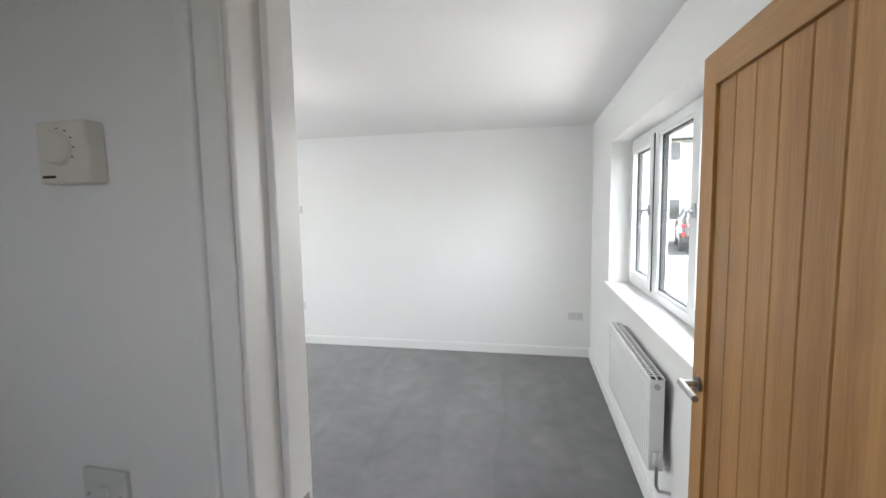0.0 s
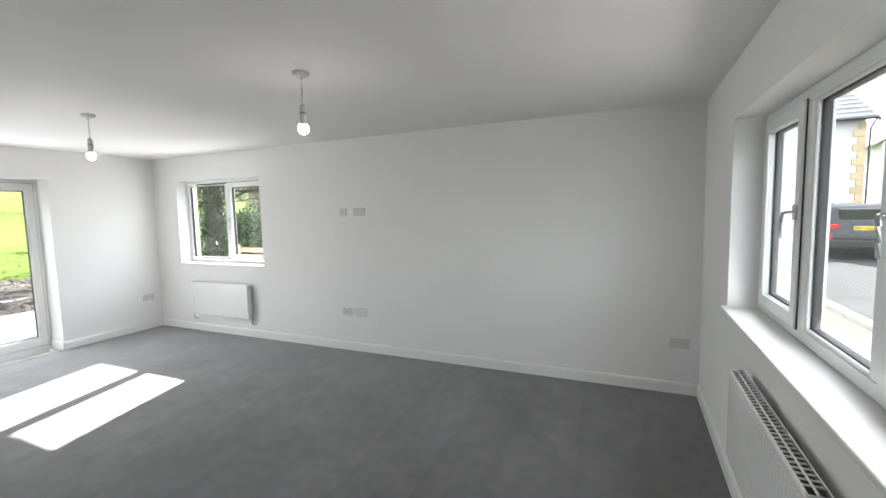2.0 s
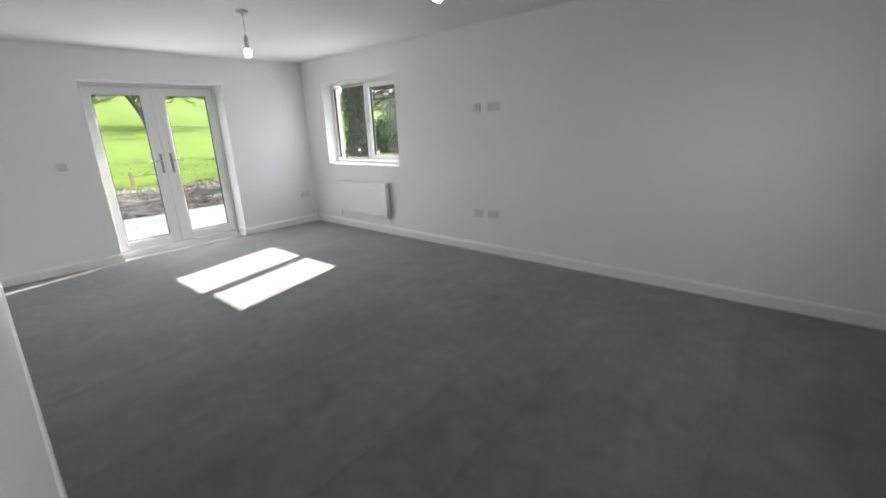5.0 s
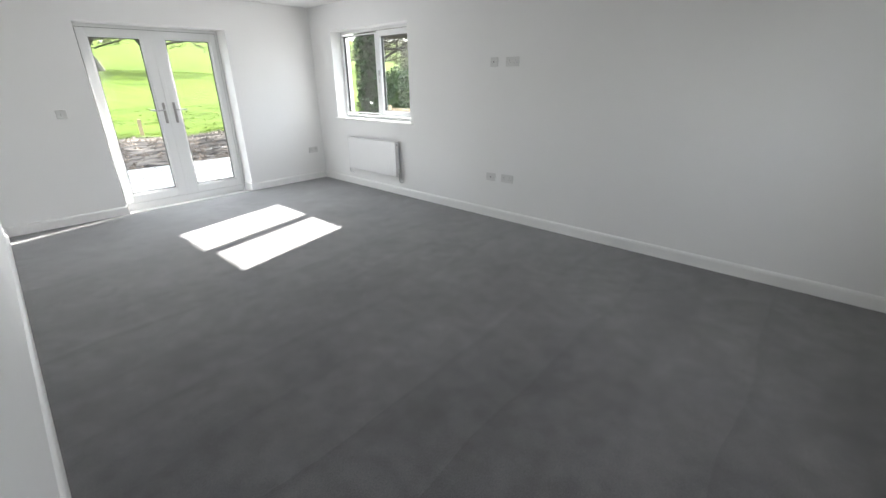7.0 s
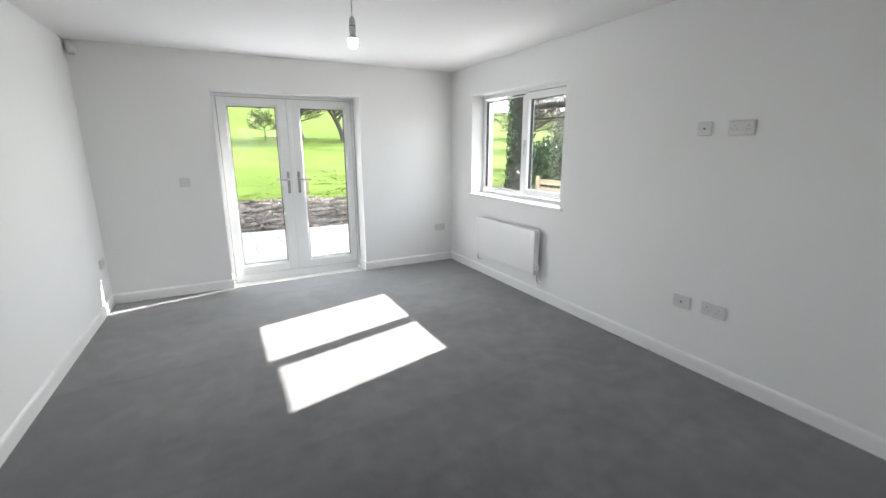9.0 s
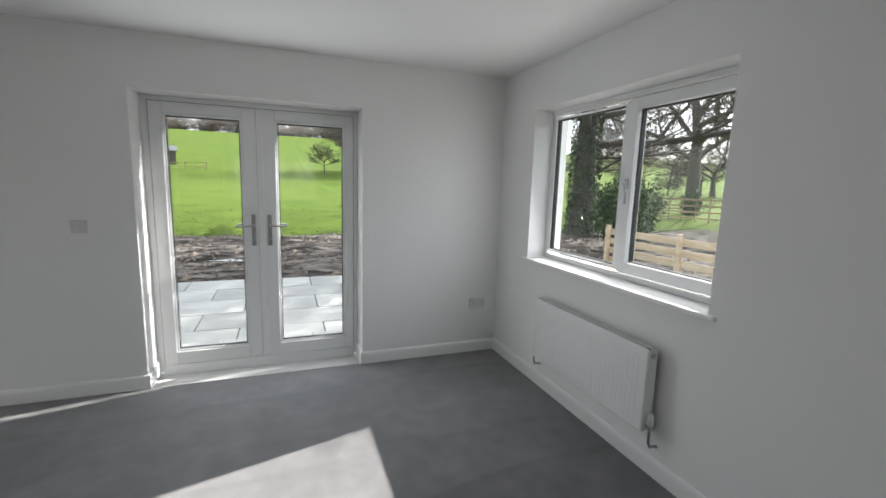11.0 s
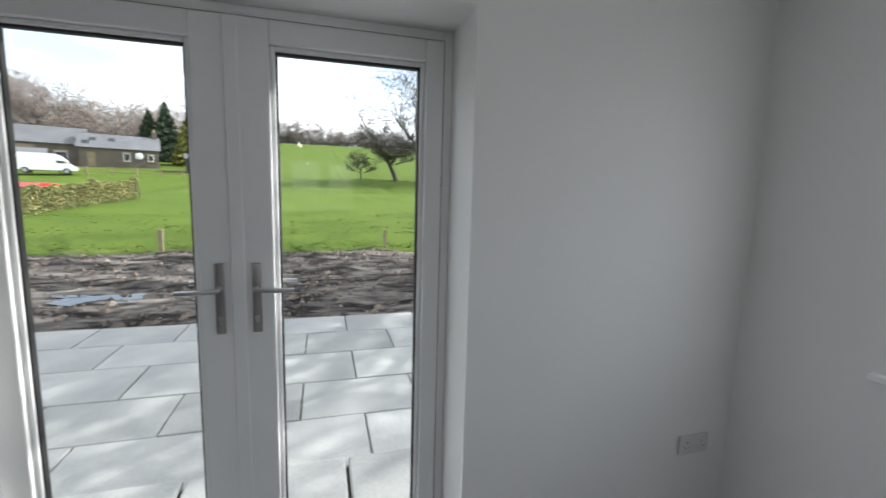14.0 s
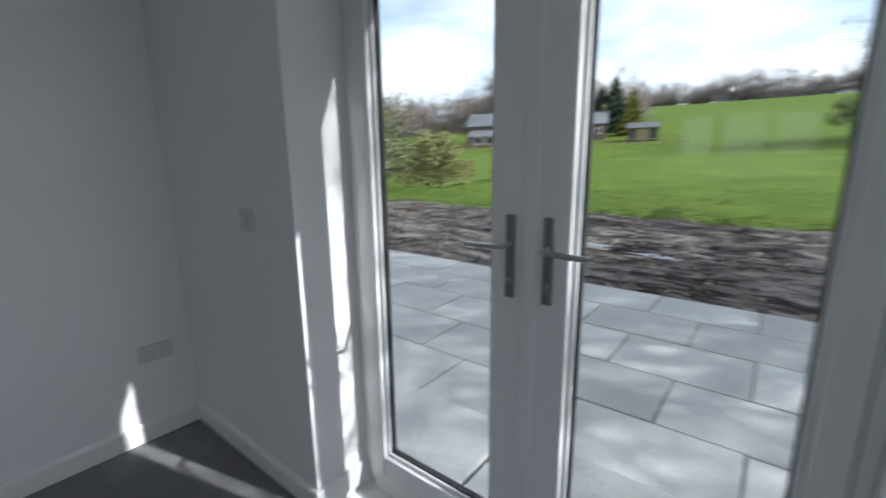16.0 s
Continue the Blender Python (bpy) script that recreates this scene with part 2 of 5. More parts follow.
def bar(name, box, material, parent, bevel=0.003, label="", seg=2):
    bm = bmesh.new()
    cuboid(bm, *box, bevel=bevel, seg=seg)
    return part(name, bm, material, parent, label)


def thing(name, m, label, category, group="", kind=""):
    ob = new(name)
    ob.matrix_basis = m
    ob.empty_display_size = 0.1
    return tagged(ob, label, category, group, kind)


def structure(name, bm, material, label, category):
    return tagged(link(name, bm, material), label, category, kind="structure")


def wall(name, m, u0, u1, z0, z1, thick, openings, material, label):
    """A wall with through openings: u along it, depth 0 to thick, holes as (u0, u1, z0, z1)."""
    us = sorted({u0, u1, *[o[i] for o in openings for i in (0, 1)]})
    zs = sorted({z0, z1, *[o[i] for o in openings for i in (2, 3)]})

    def solid(i, j):
        if not (0 <= i < len(us) - 1 and 0 <= j < len(zs) - 1):
            return False
        u, z = (us[i] + us[i + 1]) / 2, (zs[j] + zs[j + 1]) / 2
        return not any(a < u < b and c < z < d for a, b, c, d in openings)

    bm = bmesh.new()
    made = {}

    def vert(i, j, d):
        if (i, j, d) not in made:
            made[i, j, d] = bm.verts.new(m @ Vector((us[i], d, zs[j])))
        return made[i, j, d]

    for i in range(len(us) - 1):
        for j in range(len(zs) - 1):
            if not solid(i, j):
                continue
            for d in (0, thick):
                bm.faces.new([vert(i, j, d), vert(i + 1, j, d), vert(i + 1, j + 1, d), vert(i, j + 1, d)])
            for di, dj, a, b in ((-1, 0, (i, j), (i, j + 1)), (1, 0, (i + 1, j), (i + 1, j + 1)),
                                 (0, -1, (i, j), (i + 1, j)), (0, 1, (i, j + 1), (i + 1, j + 1))):
                if not solid(i + di, j + dj):
                    bm.faces.new([vert(*a, 0), vert(*b, 0), vert(*b, thick), vert(*a, thick)])
    return structure(name, bm, material, label, "wall")


# ---------------- room: sizes ----------------
LX, CEIL = 6.83, 2.40
M_L = Matrix.Identity(4)                                   # u = x, depth = +y
M_F = Matrix.Translation((LX, 0, 0)) @ pose(0, 0, 0, 0, 0, -90)   # u = -y, depth = +x
M_D = pose(0, 0, 0, 0, 0, 90)                              # u = y, depth = -x
H_TILT = -1.12
M_H = Matrix.Translation((0, -3.785, 0)) @ pose(0, 0, 0, 0, 0, H_TILT)
M_HW = M_H @ Matrix.Diagonal((1, -1, 1, 1))                # u = x, depth = -y
T_H = 0.15
DOOR_U0, DOOR_U1 = 5.785, 6.815                             # hole for the door and its lining

side_open = (0.50, 2.05, 0.93, 2.07)
front_open = (0.985, 2.955, 0.955, 2.075)
patio_open = (-2.725, -1.215, -0.03, 2.055)
wall("wall_side", M_L, -0.33, LX + 0.36, -0.30, 2.62, 0.30, [side_open], M_WALL, "white painted wall with a two-light window")
wall("wall_front", M_F, 0.0, 5.62, -0.30, 2.62, 0.36, [front_open], M_WALL, "white painted wall with a wide three-light window")
wall("wall_patio", M_D, -5.62, 0.0, -0.30, 2.62, 0.33, [patio_open], M_WALL, "white painted wall with glazed double doors")
wall("wall_hall", M_HW, 0.0, LX, 0.0, CEIL, T_H, [(DOOR_U0, DOOR_U1, -0.01, 2.045)], M_WALL, "white painted partition wall with a doorway")
# the opening is added out of view to let light into the hall
wall("wall_hall_back", M_L @ Matrix.Translation((0, -5.62, 0)), 0.0, LX, -0.3, 2.62, 0.12, [(5.90, 6.22, 1.50, 2.0)], M_WALL, "plain white painted hall wall with an unseen opening added for light")
wall("wall_hall_end", Matrix.Translation((4.55, 0, 0)) @ M_D, -5.5, -4.02, 0.0, CEIL, 0.10, [], M_WALL, "plain white painted hall end wall")

bm = bmesh.new()
cuboid(bm, 0, LX, -5.5, 0, -0.2, 0.0)
structure("floor", bm, M_CARPET, "grey cut-pile carpet brushed in streaks", "floor")
bm = bmesh.new()
cuboid(bm, 0, LX, -5.5, 0, CEIL, CEIL + 0.2)
structure("ceiling", bm, M_CEIL, "smooth white painted ceiling", "ceiling")


# ---------------- skirting, sills, linings ----------------
def skirting(m, u0, u1, label="white painted skirting board with a rounded top"):
    """A moulded board along a wall; m carries u along the wall and depth into the wall."""
    prof = [(0, 0), (-0.016, 0), (-0.016, 0.078), (-0.013, 0.090), (-0.007, 0.098), (0, 0.100)]
    bm = bmesh.new()
    ends = []
    for u in (u0, u1):
        ends.append([bm.verts.new(m @ Vector((u, d, z))) for d, z in prof])
    for k in range(len(prof)):
        bm.faces.new((ends[0][k], ends[0][(k + 1) % len(prof)], ends[1][(k + 1) % len(prof)], ends[1][k]))
    bm.faces.new(ends[0])
    bm.faces.new(ends[1][::-1])
    return structure("baseboard", bm, M_GLOSS, label, "skirting board")


skirting(M_L, 0.0, LX)
skirting(M_F, 0.016, 3.90)
skirting(M_D, -3.78, -2.725)
skirting(M_D, -1.215, -0.016)
skirting(M_HW, 0.016, 5.71)
# skirting returns into the door reveal
for yv, s in ((-1.215, 1), (-2.725, -1)):
    bm = bmesh.new()
    cuboid(bm, -0.25, 0.016, min(yv, yv - s * 0.016), max(yv, yv - s * 0.016), 0.0, 0.10, 0.003)
    structure("baseboard", bm, M_GLOSS, "short skirting return in the door reveal", "skirting board")


def sill(m, u0, u1, z, depth, label):
    bm = bmesh.new()
    cuboid(bm, u0, u1, -0.028, depth, z - 0.025, z, 0.006, 3)
    for v in bm.verts:
        v.co = m @ v.co
    return structure("trim", bm, M_GLOSS, label, "window sill")


sill(M_L, 0.455, 2.095, 0.945, 0.16, "white painted window board catching a strip of sun")
sill(M_F, 0.94, 3.00, 0.968, 0.165, "deep white painted window board")


# ---------------- windows ----------------
def frame_ring(bm, u0, u1, z0, z1, w, d0, d1, bevel=0.004):
    """Four mitred-looking members round an opening."""
    cuboid(bm, u0, u0 + w, d0, d1, z0, z1, bevel)
    cuboid(bm, u1 - w, u1, d0, d1, z0, z1, bevel)
    cuboid(bm, u0 + w, u1 - w, d0, d1, z0, z0 + w, bevel)
    cuboid(bm, u0 + w, u1 - w, d0, d1, z1 - w, z1, bevel)


def casement_handle(parent, u, d, z, side):
    """A cranked handle on an oval rose, hanging down."""
    bm = bmesh.new()
    cuboid(bm, u - 0.014, u + 0.014, d - 0.012, d, z - 0.035, z + 0.035, 0.005, 3)
    h = part("handle", bm, M_CHROME, parent, "satin chrome cranked window handle", True)
    bm = bmesh.new()
    pipe(bm, [(u, d - 0.008, z), (u, d - 0.030, z), (u + side * 0.022, d - 0.042, z - 0.004), (u + side * 0.036, d - 0.044, z - 0.030),
              (u + side * 0.040, d - 0.044, z - 0.075), (u + side * 0.036, d - 0.042, z - 0.118)], 0.0075)
    part("lever", bm, M_CHROME, h, "", True)


def pane_of(parent, u0, u1, z0, z1, d, bead=0.0):
    """Gasket and double glazing in one opening; d is the room face of the glass."""
    bm = bmesh.new()
    frame_ring(bm, u0 - 0.004, u1 + 0.004, z0 - 0.004, z1 + 0.004, 0.009, d - 0.004, d + 0.03, 0.0)
    part("gasket", bm, M_GASKET, parent, "thin black rubber gasket")
    bm = bmesh.new()
    cuboid(bm, u0 + 0.001, u1 - 0.001, d, d + 0.004, z0 + 0.001, z1 - 0.001)
    g = part("pane", bm, M_GLASS, parent, "clear double-glazed pane")
    g.visible_shadow = False
    return g


def window(name, m, opening, lights, inner, label, edge=0.058):
    """A white plastic window: lights as (u0, u1, sash, handle side)."""
    u0, u1, z0, z1 = opening
    z0 += 0.015
    w = thing(name, m, label, "window", kind="structure")
    bm = bmesh.new()
    frame_ring(bm, u0, u1, z0, z1, edge, inner, inner + 0.07)
    part("window_frame", bm, M_UPVC, w)
    for k, (a, b, sash, hand) in enumerate(lights):
        if k:
            bar("mullion", (lights[k - 1][1], a, inner, inner + 0.07, z0 + 0.058, z1 - 0.058), M_UPVC, w, 0.004)
        za, zb = z0 + 0.058, z1 - 0.058
        if sash:
            bm = bmesh.new()
            frame_ring(bm, a - 0.012, b + 0.012, za - 0.012, zb + 0.012, 0.064, inner - 0.016, inner - 0.001, 0.006)
            s = part("sash", bm, M_UPVC, w, "opening casement sash")
            bm = bmesh.new()
            frame_ring(bm, a - 0.0145, b + 0.0145, za - 0.0145, zb + 0.0145, 0.004, inner - 0.006, inner - 0.001, 0.0)
            part("seal", bm, M_GASKET, s)
            bm = bmesh.new()
            frame_ring(bm, a, b, za, zb, 0.052, inner - 0.001, inner + 0.06, 0.0)
            part("sash_body", bm, M_UPVC, s)
            pane_of(w, a + 0.052, b - 0.052, za + 0.052, zb - 0.052, inner + 0.022)
            casement_handle(w, a + 0.020 if hand < 0 else b - 0.020, inner - 0.016, (za + zb) / 2 + 0.02, -hand if hand else 1)
        else:
            bm = bmesh.new()
            frame_ring(bm, a, b, za, zb, 0.014, inner + 0.004, inner + 0.05, 0.004)
            part("bead", bm, M_UPVC, w)
            pane_of(w, a + 0.014, b - 0.014, za + 0.014, zb - 0.014, inner + 0.022)
    bar("outer_sill", (u0 - 0.04, u1 + 0.04, inner + 0.07, inner + 0.19, z0 - 0.03, z0 + 0.005), M_UPVC, w, 0.004)
    return w


window("window_1", M_L, side_open, [(0.534, 1.264, False, 0), (1.318, 2.022, True, -1)], 0.155,
       "white plastic two-light window overlooking a timber fence", 0.034)
window("window_2", M_F, front_open, [(1.043, 1.60, True, 1), (1.69, 2.25, False, 0), (2.34, 2.897, True, -1)], 0.155,
       "white plastic three-light window overlooking the street")


# ---------------- glazed patio doors ----------------
def lever_set(parent, y, x, s, out):
    """A long plate with a lever that points by s; out: +1 on the room side."""
    bm = bmesh.new()
    cuboid(bm, x, x + out * 0.010, y - 0.015, y + 0.015, 0.975, 1.220, 0.004, 3)
    h = part("handle", bm, M_PEWTER, parent, "satin nickel lever handle on a long backplate", True)
    bm = bmesh.new()
    pipe(bm, [(x + out * 0.008, y, 1.135), (x + out * 0.048, y, 1.135), (x + out * 0.056, y + s * 0.016, 1.134),
              (x + out * 0.054, y + s * 0.07, 1.131), (x + out * 0.050, y + s * 0.125, 1.130)], 0.0080)
    part("lever", bm, M_CHROME, h, "", True)
    bm = bmesh.new()
    tube(bm, (x, y, 1.030), (x + out * 0.016, y, 1.030), 0.0085, n=14)
    tube(bm, (x, y, 1.016), (x + out * 0.014, y, 1.016), 0.0045, n=10)
    part("lock_cylinder", bm, M_CHROME, h, "", True)


def patio_doors():
    m = Matrix.Translation((-0.255, 0, 0))
    d = thing("door_1", m, "white plastic double doors glazed full height, shut", "patio doors", kind="structure")
    y0, y1, z1 = -2.725, -1.215, 2.055
    bm = bmesh.new()
    cuboid(bm, -0.07, 0, y0, y0 + 0.045, 0, z1, 0.004)
    cuboid(bm, -0.07, 0, y1 - 0.036, y1, 0, z1, 0.004)
    cuboid(bm, -0.07, 0, y0 + 0.045, y1 - 0.036, z1 - 0.036, z1, 0.004)
    part("door_frame", bm, M_UPVC, d)
    bm = bmesh.new()
    cuboid(bm, -0.09, 0.004, y0 + 0.045, y1 - 0.036, -0.03, 0.055, 0.005)
    part("threshold", bm, M_UPVC, d, "low white plastic threshold")
    for a, b, ga, gb in ((-2.680, -1.966, -2.595, -2.083), (-1.962, -1.251, -1.846, -1.319)):
        bm = bmesh.new()
        za, zb, g0, g1 = 0.060, 2.018, 0.156, 1.941
        cuboid(bm, -0.055, 0.012, a, ga, za, zb, 0.005)
        cuboid(bm, -0.055, 0.012, gb, b, za, zb, 0.005)
        cuboid(bm, -0.055, 0.012, ga, gb, za, g0, 0.005)
        cuboid(bm, -0.055, 0.012, ga, gb, g1, zb, 0.005)
        leaf = part("door_leaf", bm, M_UPVC, d, "white plastic door leaf with one tall pane")
        bm = bmesh.new()
        for box in ((a - 0.003, a + 0.001, za, zb), (b - 0.001, b + 0.003, za, zb), (a, b, zb - 0.001, zb + 0.003)):
            cuboid(bm, -0.04, 0.004, box[0], box[1], box[2], box[3])
        part("seal", bm, M_GASKET, leaf)
        # glazing bead, gasket and glass
        bm = bmesh.new()
        for box in ((ga, ga + 0.016, g0, g1), (gb - 0.016, gb, g0, g1), (ga + 0.016, gb - 0.016, g0, g0 + 0.016),
                    (ga + 0.016, gb - 0.016, g1 - 0.016, g1)):
            cuboid(bm, -0.048, -0.006, box[0], box[1], box[2], box[3], 0.004)
        part("bead", bm, M_UPVC, leaf)
        bm = bmesh.new()
        for box in ((ga + 0.012, ga + 0.022, g0 + 0.012, g1 - 0.012), (gb - 0.022, gb - 0.012, g0 + 0.012, g1 - 0.012),
                    (ga + 0.012, gb - 0.012, g0 + 0.012, g0 + 0.022), (ga + 0.012, gb - 0.012, g1 - 0.024, g1 - 0.012)):
            cuboid(bm, -0.040, -0.016, box[0], box[1], box[2], box[3])
        part("gasket", bm, M_GASKET, leaf, "thin black rubber gasket")
        bm = bmesh.new()
        cuboid(bm, -0.032, -0.026, ga + 0.013, gb - 0.013, g0 + 0.013, g1 - 0.013)
        g = part("pane", bm, M_GLASS, leaf, "clear double-glazed pane")
        g.visible_shadow = False
    bm = bmesh.new()
    cuboid(bm, 0.010, 0.020, -1.985, -1.940, 0.062, 2.016, 0.004)
    part("meeting_strip", bm, M_UPVC, d)
    for y, s in ((-2.021, -1), (-1.905, 1)):
        lever_set(d, y, 0.012, s, 1)
        lever_set(d, y, -0.055, s, -1)


patio_doors()


# ---------------- oak door and its lining ----------------
def oak_door():
    hinge = M_H @ Vector((6.772, 0.010, 0))
    m = Matrix.Translation(hinge) @ pose(0, 0, 0, 0, 0, 90 - 0.6)
    d = thing("door_2", m, "oak boarded door with grooved panels standing open", "door", kind="structure")
    wd, ht, th = 0.838, 2.006, 0.044      # local x along the leaf from the hinge, y its thickness (room face of the hall side at +y)
    z0 = 0.012
    st, rail_t, rail_b = 0.094, 0.100, 0.20
    for name, box, mat in (("stile", (0, st, 0, th, z0, z0 + ht), M_OAK), ("stile", (wd - st, wd, 0, th, z0, z0 + ht), M_OAK),
                           ("top_rail", (st, wd - st, 0, th, z0 + ht - rail_t, z0 + ht), M_OAK_H),
                           ("bottom_rail", (st, wd - st, 0, th, z0, z0 + rail_b), M_OAK_H)):
        bar(name, box, mat, d, 0.0015)
    n = 6
    w = (wd - 2 * st) / n
    for k in range(n):
        bar("board", (st + k * w + 0.0015, st + (k + 1) * w - 0.0015, 0.010, th - 0.010, z0 + rail_b, z0 + ht - rail_t), M_OAK, d, 0.0034, seg=1)
    for s, y in ((1, th), (-1, 0.0)):
        x = wd - 0.06
        bm = bmesh.new()
        tube(bm, (x, y, 1.0), (x, y + s * 0.010, 1.0), 0.026, n=24)
        h = part("handle", bm, M_PEWTER, d, "satin nickel lever handle on a round rose", True)
        bm = bmesh.new()
        pipe(bm, [(x, y, 1.0), (x, y + s * 0.052, 1.0)], 0.010)
        pipe(bm, [(x + 0.012, y + s * 0.052, 1.0), (x - 0.12, y + s * 0.052, 1.0)], 0.0105)
        part("lever", bm, M_CHROME, h, "", True)
    for z in (0.22, 1.0, 1.76):
        bm = bmesh.new()
        tube(bm, (-0.006, -0.004, z - 0.05), (-0.006, -0.004, z + 0.05), 0.006, n=10)
        part("hinge", bm, M_CHROME, d, "satin steel hinge", True)


oak_door()


def door_lining():
    f = thing("trim", M_HW, "white painted door lining with moulded architraves", "door frame", kind="structure")
    u0, u1, zt = 5.812, 6.785, 2.030
    for box in ((DOOR_U0, u0, -0.003, T_H + 0.003, 0, 2.045), (u1, DOOR_U1, -0.003, T_H + 0.003, 0, 2.045),
                (u0, u1, -0.003, T_H + 0.003, zt, 2.045)):
        bar("lining", box, M_GLOSS, f, 0.002)
    for box in ((u0, u0 + 0.013, 0.047, 0.085, 0, zt), (u1 - 0.013, u1, 0.047, 0.085, 0, zt), (u0 + 0.013, u1 - 0.013, 0.047, 0.085, zt - 0.013, zt)):
        bar("door_stop", box, M_GLOSS, f, 0.002)
    for d0, d1, d2 in ((-0.018, -0.011, -0.003), (T_H + 0.018, T_H + 0.011, T_H + 0.003)):
        for side in (-1,):
            e = u0 - 0.006
            bm = bmesh.new()
            a, b, c = e, e + side * 0.045, e + side * 0.068
            zz = zt + 0.006
            cuboid(bm, min(b, c), max(b, c), min(d0, d2), max(d0, d2), 0, zz + 0.068, 0.004, 3)
            cuboid(bm, min(a, b), max(a, b), min(d1, d2), max(d1, d2), 0, zz + 0.045, 0.004, 3)
            part("architrave", bm, M_GLOSS, f)
        bm = bmesh.new()
        cuboid(bm, u0 - 0.051, u1 + 0.03, min(d0, d2), max(d0, d2), zz + 0.045, zz + 0.068, 0.004, 3)
        cuboid(bm, u0 - 0.006, u1 + 0.03, min(d1, d2), max(d1, d2), zz, zz + 0.045, 0.004, 3)
        part("architrave", bm, M_GLOSS, f)
    bar("strike_plate", (u0 - 0.001, u0 + 0.002, 0.012, 0.034, 0.94, 1.06), M_CHROME, f, 0.0005)
    bar("latch_hole", (u0 + 0.0021, u0 + 0.0026, 0.016, 0.030, 0.98, 1.02), M_DARK, f, 0.0)


door_lining()


# ---------------- radiators ----------------
def radiator(m, length, height, label, double):
    """Origin at the wall under the middle; x along, -y into the room."""
    r = thing("radiator", m, label, "radiator", "panel radiators")
    h, l2 = height, length / 2
    back, front = -0.032, -0.095

    def panel(name, y0, y1):
        bm = bmesh.new()
        cuboid(bm, -l2, l2, y0, y1, 0, h, 0.006, 2)
        part(name, bm, M_RAD, r)
        return y0

    panel("front_panel", front, front + 0.012)
    for k in range(int(length / 0.0333) - 1):
        x = -l2 + 0.035 + k * 0.0333
        bm = bmesh.new()
        cuboid(bm, x - 0.009, x + 0.009, front - 0.0014, front + 0.002, 0.03, h - 0.03, 0.002, 1)
        part("rib", bm, M_RAD, r)
    if double:
        panel("back_panel", back - 0.012, back)
    else:
        bm = bmesh.new()
        for k in range(int(length / 0.02)):
            cuboid(bm, -l2 + 0.012 + k * 0.02, -l2 + 0.0135 + k * 0.02, front + 0.012, back, 0.03, h - 0.02)
        part("convector", bm, M_RAD, r)
    for s in (-1, 1):
        bm = bmesh.new()
        x = s * l2
        cuboid(bm, min(x, x + s * 0.003), max(x, x + s * 0.003), front + 0.003, back, 0.004, h + 0.004, 0.0015, 1)
        side = part("end_panel", bm, M_RAD, r)
        bm = bmesh.new()
        tube(bm, (x, (front + back) / 2, h - 0.030), (x + s * 0.009, (front + back) / 2, h - 0.030), 0.013, n=16)
        part("plug", bm, M_CHROME, side, "chrome blanking plug", True)
    # top grille: rails and cross bars
    bm = bmesh.new()
    for y in (front + 0.004, (front + back) / 2, back):
        cuboid(bm, -l2, l2, y - 0.0035, y + 0.0035, h + 0.001, h + 0.006, 0.001, 1)
    for k in range(int(length / 0.030)):
        x = -l2 + 0.005 + k * 0.030
        cuboid(bm, x - 0.0025, x + 0.0025, front + 0.004, back, h + 0.0012, h + 0.0055)
    part("top_grille", bm, M_RAD, r, "slotted white top grille")
    # dark sheet under the slots, standing in for the shade inside the radiator
    bm = bmesh.new()
    cuboid(bm, -l2 + 0.01, l2 - 0.01, front + 0.006, back - 0.004, h - 0.012, h - 0.008)
    part("shade_sheet", bm, M_DARK, r)
    # valves, tails and wall brackets
    for s, head in ((1, True), (-1, False)):
        x = s * (l2 + 0.028)
        y = (front + back) / 2
        bm = bmesh.new()
        pipe(bm, [(s * l2, y, 0.035), (x, y, 0.035)], 0.009)
        pipe(bm, [(x, y, 0.050), (x, y, -0.05), (x, y + 0.012, -0.075), (x, -0.004, -0.082)], 0.0075)
        part("valve", bm, M_CHROME, r, "chrome radiator valve and tail", True)
        bm = bmesh.new()
        if head:
            lathe(bm, [(0.013, 0.045), (0.017, 0.052), (0.017, 0.10), (0.014, 0.108), (0.004, 0.110)], 18, (x, y, 0))
        else:
            lathe(bm, [(0.011, 0.045), (0.012, 0.050), (0.012, 0.068), (0.009, 0.073)], 14, (x, y, 0))
        part("valve_head", bm, M_PLASTIC, r, "white plastic valve head", True)
    for s in (-1, 1):
        bar("bracket", (s * l2 * 0.7 - 0.015, s * l2 * 0.7 + 0.015, back, 0.0, 0.05, h - 0.06), M_RAD, r, 0.001)
    return r


radiator(Matrix.Translation((1.32, 0, 0.255)), 1.03, 0.44, "white ribbed panel radiator under the side window", False)
radiator(M_F @ Matrix.Translation((2.09, 0, 0.36)), 0.98, 0.43, "white ribbed panel radiator under the wide front window", False)


